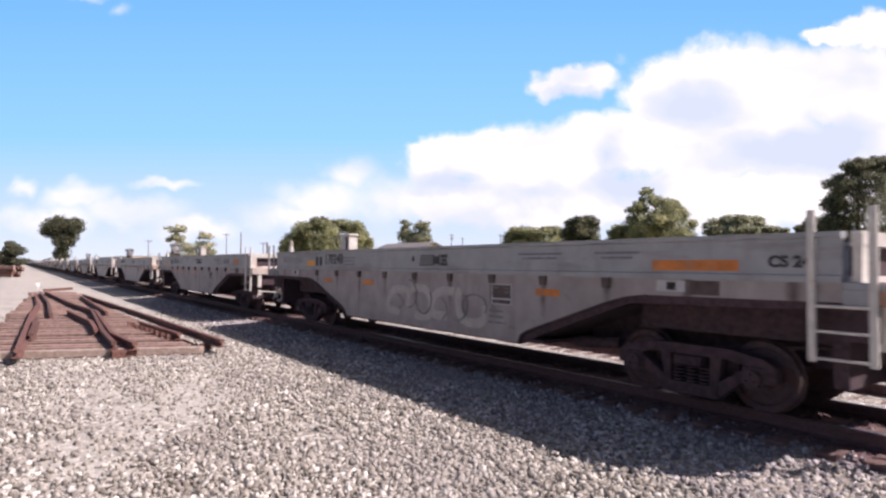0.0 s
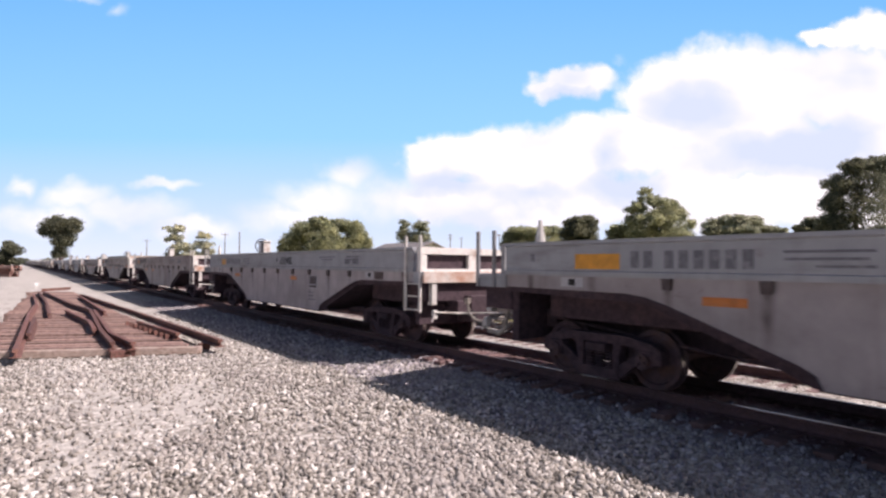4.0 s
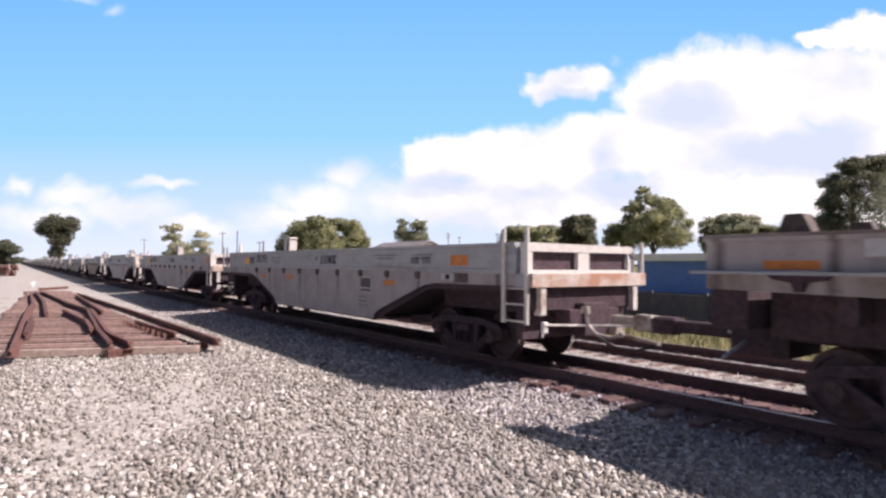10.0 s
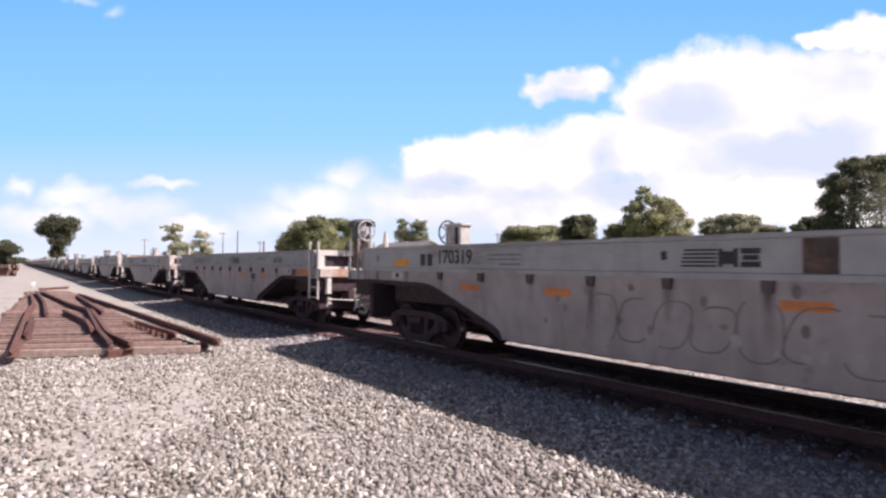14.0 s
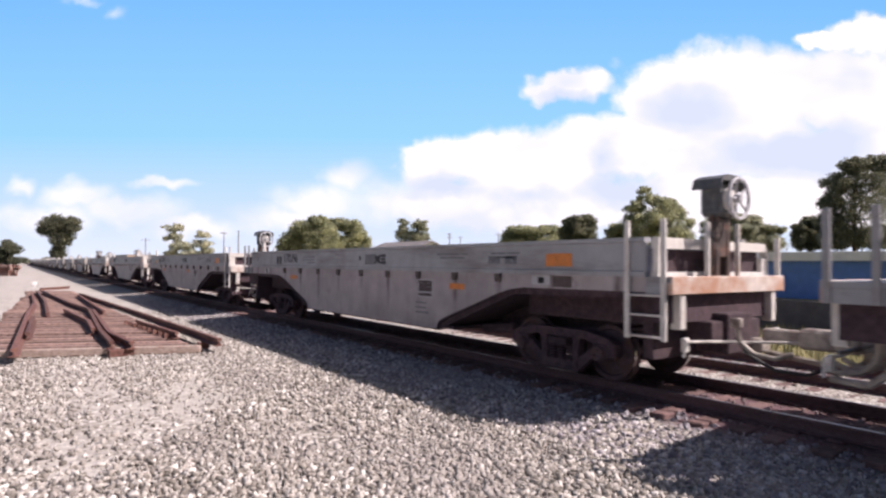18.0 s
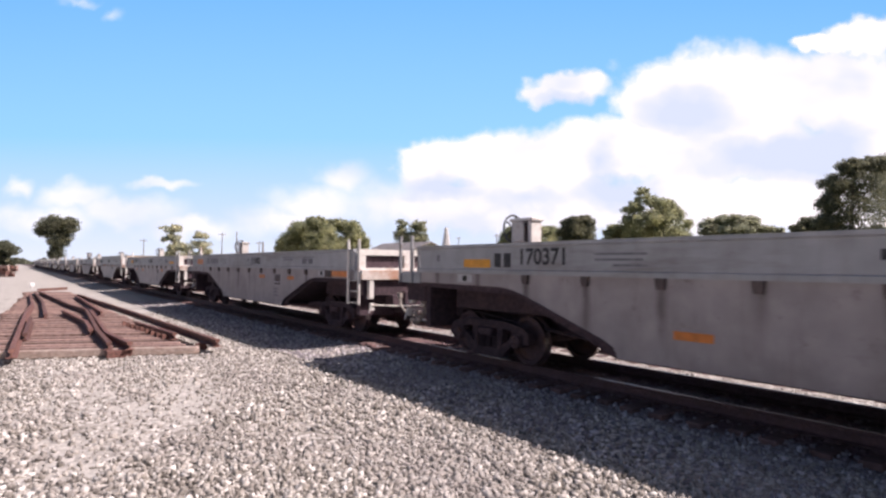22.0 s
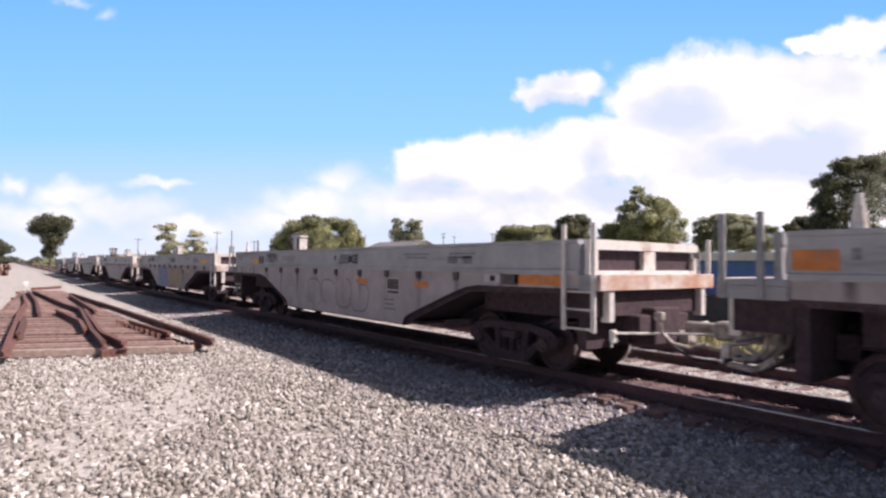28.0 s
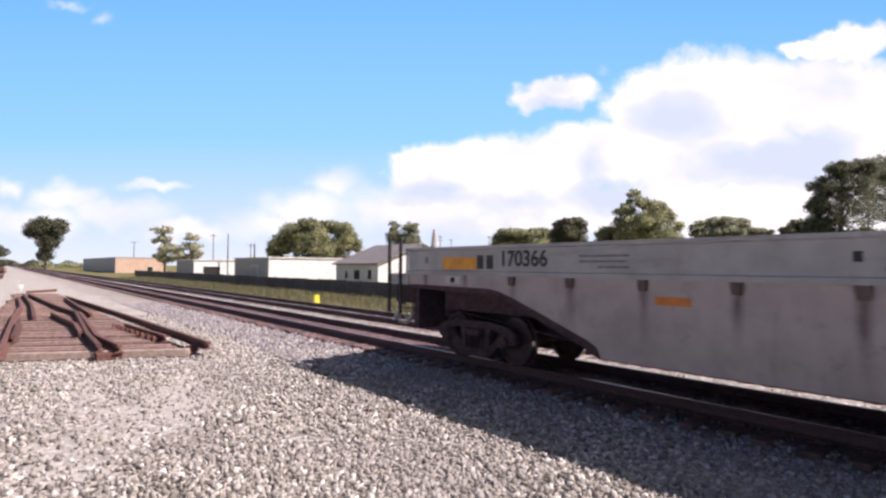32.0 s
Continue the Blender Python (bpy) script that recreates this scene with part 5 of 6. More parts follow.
        slab(bm, [(x - 0.18, 2.15), (x + 0.18, 2.15), (x + 0.08, 2.38), (x - 0.1, 2.38)], "y", y - 0.12, y + 0.12)
        part("container_pedestal", bm, M_gear, car)
    bm = bmesh.new()
    box(bm, 8.62, 8.98, -1.0, -0.5, 2.1, 2.45, 0.06)
    box(bm, 8.55, 8.98, -0.95, -0.4, 2.4, 2.78, 0.08)
    box(bm, 8.6, 8.82, -0.7, -0.3, 2.55, 2.78, 0.05)
    pipe(bm, [(8.62, -1.25, 1.85), (8.6, -1.2, 2.3), (8.66, -0.9, 2.65), (8.75, -0.5, 2.8)], 0.11)
    pipe(bm, [(8.95, -0.5, 2.5), (9.05, -0.4, 2.15)], 0.07)
    st = part("brake_gear", bm, M_gear, car, "dark rusty brake gear on the end")
    bm = bmesh.new()
    wheel_rim(bm, (8.85, -0.45, 2.70), (1, -0.4, 0), 0.22, 0.03)
    part("brake_wheel", bm, M_slate, st, "dark spoked brake wheel")
    bm = bmesh.new()
    wheel_rim(bm, (8.60, -HW + 0.10, 1.86), (0, 1, 0), 0.24, 0.026)
    part("side_wheel", bm, M_slate, st, "dark ring wheel on the side")
    for x in (5.5, 5.75, 6.0):
        bm = bmesh.new()
        box(bm, x, x + 0.1, -HW + 0.185, -HW + 0.2, 1.76, 2.03)
        part("grille_slat", bm, M_dark, car)
    return car




LONG = 1.14               # the bodies are this much longer than drawn
L_CAR, L_FLAT, L_BROWN, SPEED = 17.65 * LONG, 19.9 * LONG, 18.1 * LONG, 24.623 * LONG
BASES = {
    "grey": well_car(M_chord, M_sheet, "grey single-unit well car with grime-streaked sides"),
    "grey_front": well_car(M_chord, M_sheet, "grey well car with a hand brake at its leading end", brake=1),
    "brown": well_car(M_chord_brown, M_sheet_brown, "brown-stained grey well car with dark chords"),
    "rusty": well_car(M_chord, M_sheet_rusty, "grey well car with a rust-red stained side"),
    "flat": flat_car("low dark flat car with a stepped side sill and brake wheel"),
}
RISE = 1.065              # the bodies stand this much taller than drawn; the trucks do not


def raised(ob, done, fresh=True):
    """Stretch what belongs to the body, not the trucks, up from the rails."""
    for o in ob.children:
        if o.name.startswith("truck"):
            if fresh:
                o.location.x *= LONG
            continue
        if fresh and o.name.startswith(("bracket", "gusset")):
            o.location.x *= LONG
        if o.data and o.data.name not in done:
            done.add(o.data.name)
            if o.name.startswith("number"):
                o.matrix_basis = Matrix.Diagonal((LONG, 1, RISE, 1)) @ o.matrix_basis
            else:
                o.data.transform(Matrix.Diagonal((LONG, 1, RISE, 1)))
        raised(o, done, fresh)


NUMBERS = {0: "170366", 1: "170156", 2: "170351", 3: "170316", 4: "170256", 5: "170291", 10: "170336", 12: "170215", 14: "170371", 17: "170210", 18: "170214", 19: "170396", 21: "170217", 26: "170358", 27: "170387", 28: "170334", 30: "170193", 32: "170260", 34: "170195", 35: "166351", 36: "166432", 37: "166358", 41: "170324", 43: "170363", 33: "170255", 25: "170319", 6: "170375", 11: "170367", 15: "170288", 20: "170283", 29: "170247", 40: "170384", 42: "170368", 44: "170248"}
NUMBER_AT = {0: -5.06, 3: -5.08, 4: -4.68, 6: -4.85, 10: -5.25, 11: -4.72, 13: -5.32, 14: -4.95, 15: -4.93, 17: -5.20, 18: -4.73, 20: -4.85, 21: -5.05, 25: -4.87, 27: -4.70, 29: -4.54, 32: -4.86, 33: -4.35, 35: -5.19, 36: -4.91, 37: -5.19, 40: -4.67, 41: -4.80, 42: -4.59, 43: -4.51, 44: -4.30}
# amber strips beside the number, and orange ones along the side sheet
AMBER = {0: (-6.56, -5.63), 3: (-6.58, -6.08), 4: (-6.07, -5.63), 6: (-7.62, -7.2), 10: (-6.82, -6.53), 11: (-6.78, -6.2), 13: (-6.8, -5.93), 14: (-6.3, -5.6), 17: (-6.78, -6.5), 18: (-6.05, -5.67), 21: (-7.0, -6.55), 25: (-6.37, -5.84), 35: (-7.45, -6.96), 42: (-7.45, -6.98), 43: (-6.03, -5.52)}
SIDE = {1: (3.22,), 2: (1.13,), 4: (3.05,), 6: (-0.35,), 10: (-4.41,), 11: (-3.31, -2.3, 0.48, 2.15), 15: (-3.0, -1.19, 3.3), 17: (-4.5,), 21: (-4.3, -2.2), 25: (-4.2, -2.16, 1.15), 26: (3.13,), 29: (-2.3, 3.34), 33: (-4.2, -2.2, 1.66), 36: (-4.26, -2.51, 0.77), 43: (-4.24, -2.44, -0.25)}
KINDS = {31: "flat", 35: "brown", 36: "brown", 37: "brown", 27: "rusty"}
KINDS.update({k: "grey_front" for k in (0, 2, 9, 15, 18, 19, 21, 24, 32, 39, 41, 42)})
# orange strips near the leading end: on the chord (long, short, at the corner) or on the skirt below it
STRIPES = {"long": (0, 1, 2, 4, 12, 14, 15, 44, 7, 22), "short": (3, 9, 18, 19, 30, 33, 39, 43, 6, 23), "corner": (10, 11, 17, 26, 28, 29, 34, 35, 42, 8), "skirt": (5, 13, 16, 20, 21, 24, 25, 27, 32, 36, 40, 41)}
for b in BASES.values():
    raised(b, set())
YP = -HW + 0.008          # just proud of the upper panel
YS = -HW + 0.034          # just proud of the lower sheet
TRAIN = []


def letter(car, k, kind):
    """Stencils, reflective stripes and placards on the side towards the camera."""
    r2 = random.Random(100 + k)
    rear = YP if kind != "flat" else -HW + 0.198
    if kind == "flat":
        o = part("number", text_mesh("168442", 0.34, M_ink), None, car, "black stencilled car number")
        o.matrix_basis = pose(-5.72, rear - 0.002, 1.78, 90, 0, 0)
        for i in range(2):
            plate("mark", -6.25 + 0.24 * i, -6.08 + 0.24 * i, 1.79, 2.03, rear, M_ink, car)
        for x in (-7.8, -4.3, 1.2, 3.4, 7.2):
            plate("reflector", x, x + 0.55, 1.74, 1.84, rear, M_orange, car, "orange reflective strip")
        return
    at = NUMBER_AT.get(k, -4.85)
    if k in AMBER or r2.random() < 0.9:
        x0, x1 = AMBER.get(k, (at - 0.62 - r2.choice((0.45, 0.5, 0.75)), at - 0.62) if kind != "brown" else (-6.95, -6.5))
        plate("reflector", x0, x1, 1.73, r2.choice((1.88, 1.95)), YP, M_amber if x0 > -6.7 else M_orange, car, "amber reflective strip")
    plate("stencil", -7.1, -7.02, 1.84, 1.96, YP, M_ink2, car)
    if k in NUMBERS:
        o = part("number", text_mesh(NUMBERS[k], 0.36, M_ink), None, car, "black stencilled car number")
        o.matrix_basis = pose(at, YP - 0.002, 1.725, 90, 0, 0) @ Matrix.Diagonal((0.95, 1, 1, 1))
        for i in range(4 if kind == "brown" else 2):
            x = at - (1.0 if kind == "brown" else 0.55) + 0.23 * i
            plate("mark", x, x + 0.16, 1.74, 1.98, YP, M_ink, car)
    else:
        for i in range(8):
            x = -5.3 + 0.19 * i + (0.1 if i > 1 else 0)
            plate("mark", x, x + 0.12, 1.75, 1.98, YP, M_ink2, car)
    for x, w, z in ((-3.4, 0.8, 1.93), (-3.4, 0.75, 1.85), (-3.1, 0.5, 1.77), (2.9, 0.9, 1.95), (3.0, 0.7, 1.88), (4.4, 0.7, 1.95), (4.5, 0.5, 1.88)):
        plate("stencil", x - 0.05, x - 0.05 + w, z, z + 0.03, YP, M_ink2, car)
    if kind != "brown":
        for i in range(5):
            plate("emblem", 0.05 + 0.012 * i, 0.49, 1.765 + 0.048 * i, 1.79 + 0.048 * i, YP, M_ink, car, "black striped emblem")
        for x0, x1, z0, z1 in ((0.51, 0.56, 1.765, 1.985), (0.56, 0.68, 1.80, 1.95), (0.68, 0.73, 1.765, 1.985), (0.76, 0.97, 1.92, 1.985), (0.76, 0.97, 1.765, 1.83), (0.78, 0.95, 1.845, 1.905)):
            plate("emblem", x0, x1, z0, z1, YP, M_ink, car)
        plate("emblem", -0.21, -0.13, 1.85, 1.96, YP, M_ink, car)
    for z, w in ((0.97, 0.36), (0.87, 0.36), (0.77, 0.44)):
        plate("stencil", 2.10, 2.10 + w, z, z + 0.03, YS, M_ink2, car)
    p = plate("placard", 2.18, 2.67, 1.10, 1.46, YS, M_pale, car, "dark data placard in a pale border")
    for z0, z1 in ((1.215, 1.44), (1.12, 1.185)):
        plate("panel", 2.205, 2.645, z0, z1, YS - 0.004, M_board, p)
    for x, z in ((2.23, 1.385), (2.48, 1.385), (2.50, 1.31), (2.24, 1.15)):
        plate("line", x, x + 0.12, z, z + 0.012, YS - 0.008, M_faint, p)
    low = {14: 0.45, 41: 0.45, 11: -0.165, 43: -0.03}.get(k, 0.0)
    for x in SIDE.get(k) or r2.sample((-4.35, -2.3, 0.85, 3.2), r2.choice((2, 2, 3))):
        plate("reflector", x, x + r2.uniform(0.42, 0.55), 1.30 - low, 1.41 - low, YS, M_orange, car, "orange reflective strip")
    for how, x, w, z0, z1, y in (("long", 5.24, 1.07, 1.73, 1.86, YP), ("short", 5.6, 0.5, 1.75, 1.95, YP), ("corner", 6.66, 0.55, 1.73, 2.0, YP), ("skirt", 6.0, 0.95, 1.45, 1.60, YS)):
        if k in STRIPES[how]:
            plate("reflector", x, x + w, z0, z1, y, M_amber if how == "long" and k != 44 else M_orange, car, "orange reflective strip")
    plate("grease_stain", 5.72, 6.08, 1.43, 1.605, YS, M_stain, car, "dark greasy stain over the truck")
    if k == 35:
        for x0, x1 in ((-6.66, -6.26), (-5.44, -5.24)):
            plate("patch", x0, x1, 1.72, 2.02, YP + 0.002, M_pale, car, "pale overpainted patch")
    if k == 25:
        plate("dark_panel", 1.38, 1.70, 1.70, 2.08, YP - 0.002, M_gear, car, "dark repainted panel on the chord")
    if k in (15, 44):
        o = part("number_code", text_mesh("CS 24", 0.17, M_ink), None, car, "faded stencilled code")
        o.matrix_basis = pose(6.36 if k == 15 else 6.62, YP - 0.002, 1.75, 90, 0, 0)
    else:
        for x in (4.3, 4.7):
            plate("stencil", x, x + 0.28, 1.78, 1.92, YP, M_ink2, car)
    for x, w in ((5.28, 0.38), (-6.5, 0.4)):
        b = plate("sill_plate", x, x + w, 1.46, 1.60, YS, M_pale, car, "pale plate with a dark hole")
        # the hole's inner shade, put on as a near-black plate
        plate("hole", x + 0.14, x + 0.26, 1.48, 1.58, YS - 0.004, M_dark, b)


def ribbon(bm, pts, w, y, d=0.004):
    """A painted stroke of width w along points (x, z) on the side plane y."""
    n = len(pts)
    left, right = [], []
    for i in range(n):
        a, b = pts[max(0, i - 1)], pts[min(n - 1, i + 1)]
        dx, dz = b[0] - a[0], b[1] - a[1]
        l = math.hypot(dx, dz) or 1.0
        ox, oz = -dz / l * w / 2, dx / l * w / 2
        left.append(bm.verts.new((pts[i][0] + ox, y - d, pts[i][1] + oz)))
        right.append(bm.verts.new((pts[i][0] - ox, y - d, pts[i][1] - oz)))
    for i in range(n - 1):
        bm.faces.new((left[i], left[i + 1], right[i + 1], right[i]))


def squiggle(r2, x, w, z0, z1):
    """A rounded, letter-like stroke filling the cell."""
    zm, rz = (z0 + z1) / 2, (z1 - z0) / 2
    a0, turn = r2.uniform(0, 6.28), r2.choice((-1, 1)) * r2.uniform(3.6, 5.6)
    lean, sq = r2.uniform(-0.1, 0.2), r2.uniform(0.7, 1.0)
    out = []
    for i in range(19):
        a = a0 + turn * i / 18
        px_, pz = math.cos(a), math.sin(a) * sq
        px_, pz = math.copysign(abs(px_) ** 0.7, px_), math.copysign(abs(pz) ** 0.7, pz)
        out.append((x + w / 2 + px_ * w * 0.42 + lean * pz * w, zm + pz * rz * 0.9))
    return out


def graffiti(car, seed, x0, x1, z0, z1, n, strokes, label, fill=None):
    """Painted bubble shapes along the side: n shapes, each of strokes (width, material), laid one over another."""
    r2 = random.Random(seed)
    w = (x1 - x0) / n
    for i in range(n):
        cell = squiggle(r2, x0 + i * w, w * 1.12, z0 + r2.uniform(0, 0.1), z1 - r2.uniform(0, 0.12))
        base = None
        for j, (sw, mat) in enumerate(strokes):
            bm = bmesh.new()
            m = mat[i % len(mat)] if isinstance(mat, (list, tuple)) else mat
            ribbon(bm, cell, sw, YS - 0.003 * j - 0.0015 * (i % 2))
            p = part("painted_shape" if base is None else "painted_stroke", bm, m, base or car, label if base is None else "")
            base = base or p


M_g = {n: surface("spray_" + n, c, 0.6, 0, 6, 0.15, w, (0.5, 0.75), 2.0, (1, 1, 0.5), 0) for n, c, w in (
    ("blue", (0.19, 0.25, 0.42), (0.25, 0.25, 0.33)), ("deep", (0.14, 0.14, 0.27), (0.2, 0.2, 0.3)), ("yellow", (0.44, 0.34, 0.17), (0.36, 0.28, 0.2)), ("red", (0.35, 0.18, 0.13), (0.3, 0.22, 0.19)), ("mauve", (0.30, 0.20, 0.22), (0.29, 0.23, 0.2)), ("line", (0.19, 0.165, 0.16), (0.28, 0.255, 0.25)), ("mist", (0.47, 0.43, 0.41), (0.4, 0.36, 0.35)), ("beige", (0.43, 0.365, 0.335), (0.37, 0.32, 0.30)), ("brick", (0.27, 0.165, 0.135), (0.31, 0.255, 0.235)), ("white", (0.60, 0.60, 0.62), (0.45, 0.44, 0.44)),
    ("pale", (0.43, 0.42, 0.42), (0.36, 0.34, 0.33)), ("black", (0.05, 0.05, 0.06), (0.12, 0.11, 0.11)), ("sky", (0.40, 0.42, 0.48), (0.34, 0.33, 0.36)), ("purple", (0.25, 0.15, 0.20), (0.29, 0.2, 0.2)), ("yellow2", (0.49, 0.41, 0.21), (0.4, 0.32, 0.2)), ("tan", (0.45, 0.34, 0.26), (0.37, 0.3, 0.27)))}


def field(car, seed, x0, x1, z0, z1, mat, label):
    """A sprayed patch with a ragged edge, behind the shapes."""
    r2 = random.Random(seed)
    n = 40
    bm = bmesh.new()
    pts = []
    for i in range(n):
        a = 2 * math.pi * i / n
        c, s = math.cos(a), math.sin(a)
        m = max(abs(c), abs(s))
        pts.append(((x0 + x1) / 2 + c / m * (x1 - x0) / 2 * r2.uniform(0.95, 1.0), (z0 + z1) / 2 + s / m * (z1 - z0) / 2 * r2.uniform(0.93, 1.0)))
    bm.faces.new([bm.verts.new((x, YS, z)) for x, z in pts])
    return part("painted_patch", bm, mat, car, label)


def strokes_down(car, seed, x0, x1, z0, z1, n, width, mats, label):
    """Upright wavering painted strokes, as of tall narrow letters."""
    r2 = random.Random(seed)
    for i in range(n):
        x = x0 + (x1 - x0) * (i + 0.5) / n + r2.uniform(-0.06, 0.06)
        top, bot = z1 - r2.uniform(0, 0.18), z0 + r2.uniform(0, 0.18)
        ph, am = r2.uniform(0, 6), r2.uniform(0.03, 0.12)
        pts = [(x + am * math.sin(ph + 4 * j / 9), top + (bot - top) * j / 9) for j in range(10)]
        if r2.random() < 0.5:
            pts = [(x - 0.22, top - 0.03), (x - 0.1, top + 0.01)] + pts
        bm = bmesh.new()
        ribbon(bm, pts, width * r2.uniform(0.7, 1.2), YS - 0.004 - 0.001 * (i % 3))
        part("painted_stroke", bm, mats[i % len(mats)], car, label)


def spots(car, seed, x0, x1, z0, z1, n, size, mats, label):
    """Small rounded sprayed blots."""
    r2 = random.Random(seed)
    for i in range(n):
        x, z, rx, rz = r2.uniform(x0, x1), r2.uniform(z0, z1), size * r2.uniform(0.6, 1.2), size * r2.uniform(0.7, 1.7)
        bm = bmesh.new()
        bm.faces.new([bm.verts.new((x + rx * math.cos(a * 0.45) * r2.uniform(0.85, 1.1), YS - 0.007 - 0.0006 * i, z + rz * math.sin(a * 0.45) * r2.uniform(0.85, 1.1))) for a in range(14)])
        part("painted_spot", bm, mats[i % len(mats)], car, label)


def arcs(car, seed, x0, x1, z0, z1, n, width, mat, label):
    """Curved thin outlines, open arcs of letter-like shapes."""
    r2 = random.Random(seed)
    for i in range(n):
        cx, cz = x0 + (x1 - x0) * (i + 0.5) / n, (z0 + z1) / 2 + r2.uniform(-0.2, 0.2) * (z1 - z0)
        rx, rz = (x1 - x0) / n * r2.uniform(0.4, 0.7), (z1 - z0) * r2.uniform(0.2, 0.42)
        a0, span = r2.uniform(0, 6.28), r2.uniform(2.0, 4.4)
        bm = bmesh.new()
        ribbon(bm, [(cx + rx * math.cos(a0 + span * j / 12), cz + rz * math.sin(a0 + span * j / 12)) for j in range(13)], width * r2.uniform(0.6, 1.3), YS - 0.012 - 0.0005 * i)
        part("painted_stroke", bm, mat, car, label)


def paint(car, k):
    if k == 4:
        spots(car, 11, -3.2, -2.8, 0.9, 1.4, 5, 0.10, (M_g["yellow2"], M_g["beige"]), "faint yellowish sprayed spots")
        field(car, 1, -2.8, -0.42, 0.52, 1.55, M_g["blue"], "blue sprayed patch")
        strokes_down(car, 2, -2.75, -0.5, 1.05, 1.56, 9, 0.07, (M_g["purple"], M_g["deep"], M_g["mauve"]), "purple sprayed strokes")
        spots(car, 12, -2.6, -0.6, 0.62, 1.25, 16, 0.055, (M_g["deep"], M_g["deep"], M_g["purple"], M_g["beige"]), "dark blue sprayed spots")
        field(car, 3, -0.34, 2.2, 0.50, 1.57, M_g["mauve"], "faded mauve sprayed patch")
        strokes_down(car, 4, -0.28, 2.15, 0.52, 1.52, 13, 0.17, (M_g["yellow"], M_g["yellow2"], M_g["yellow"], M_g["tan"]), "faded yellow sprayed letters")
        strokes_down(car, 14, -0.3, 2.15, 0.95, 1.57, 15, 0.035, (M_g["red"], M_g["purple"], M_g["brick"]), "red and purple sprayed strokes")
        strokes_down(car, 17, -0.3, 2.15, 0.52, 0.95, 12, 0.035, (M_g["purple"], M_g["brick"]), "purple sprayed strokes")
        spots(car, 16, 2.08, 2.2, 0.9, 1.3, 3, 0.07, (M_g["yellow2"], M_g["purple"]), "")
    elif k == 34:
        field(car, 5, -2.6, 2.75, 0.50, 1.50, M_g["sky"], "pale blue-grey sprayed patch")
        strokes_down(car, 6, -2.5, -0.1, 0.62, 1.5, 8, 0.13, (M_g["white"], M_g["pale"]), "white sprayed strokes")
        arcs(car, 61, -2.4, -0.1, 0.65, 1.45, 8, 0.04, M_g["black"], "black sprayed outlines")
        graffiti(car, 3, 0.05, 2.6, 0.55, 1.5, 4, ((0.40, M_g["line"]), (0.29, M_g["white"])), "bold white sprayed shapes with dark edges")
        arcs(car, 62, 0.1, 2.5, 0.6, 1.45, 7, 0.07, M_g["black"], "black sprayed outlines")
        spots(car, 63, 0.9, 2.6, 0.58, 0.72, 5, 0.12, (M_g["blue"], M_g["sky"]), "pale blue sprayed spots")
    elif k == 40:
        field(car, 45, -2.45, -0.05, 0.52, 1.35, M_g["beige"], "faded pinkish sprayed patch")
        graffiti(car, 4, -2.35, -0.1, 0.62, 1.42, 4, ((0.30, M_g["mist"]), (0.18, M_g["pale"])), "pale pinkish sprayed bubble shapes")
        arcs(car, 41, -2.2, -0.2, 0.8, 1.3, 6, 0.022, M_g["line"], "thin dark sprayed outlines")
        field(car, 46, 0.2, 1.7, 0.50, 1.45, M_g["tan"], "faded tan sprayed patch")
        graffiti(car, 42, 0.25, 1.7, 0.60, 1.48, 3, ((0.26, M_g["beige"]), (0.16, M_g["tan"])), "faded tan sprayed bubble shapes")
        arcs(car, 43, 0.3, 1.7, 0.7, 1.4, 5, 0.024, M_g["line"], "thin dark sprayed outlines")
        graffiti(car, 44, 1.7, 2.5, 0.7, 1.45, 2, ((0.24, M_g["pale"]),), "pale sprayed bubble shapes")
    elif k == 44:
        graffiti(car, 5, -1.2, 2.0, 0.62, 1.42, 4, ((0.17, M_g["pale"]), (0.05, M_g["mist"])), "faint pale sprayed outline shapes")
        arcs(car, 51, -1.1, 2.0, 0.7, 1.4, 6, 0.03, M_g["line"], "thin dark sprayed outlines")
    elif k == 26:
        graffiti(car, 6, -1.6, 2.0, 0.55, 1.5, 8, ((0.03, M_g["line"]),), "thin dark sprayed outlines")
        arcs(car, 64, -1.6, 2.0, 0.6, 1.45, 12, 0.03, M_g["line"], "thin dark sprayed outlines")
    elif k == 25:
        graffiti(car, 65, -1.4, 2.2, 0.6, 1.45, 7, ((0.022, M_g["line"]),), "thin faint sprayed outlines")
        spots(car, 68, -2.4, 2.6, 0.8, 1.55, 14, 0.05, (M_g["line"], M_g["mauve"]), "dark smears")
        spots(car, 69, 0.6, 2.0, 0.8, 1.1, 5, 0.06, (M_g["pale"],), "pale rubbed spots")
    elif k == 5:
        graffiti(car, 7, -1.8, 1.4, 0.55, 1.45, 4, ((0.035, M_g["line"]),), "thin dark sprayed outlines")
    elif k == 27:
        field(car, 81, -2.7, 1.55, 0.50, 1.5, M_g["brick"], "faded brick-red sprayed patch")
        graffiti(car, 8, -2.5, 1.4, 0.6, 1.45, 5, ((0.09, M_g["red"]),), "faded red sprayed shapes")
        arcs(car, 82, -2.4, 1.3, 0.8, 1.45, 6, 0.06, M_g["beige"], "pale sprayed strokes")
    elif k == 10:
        graffiti(car, 9, -1.6, 0.9, 0.6, 1.3, 4, ((0.03, M_g["line"]),), "thin dark sprayed outlines")


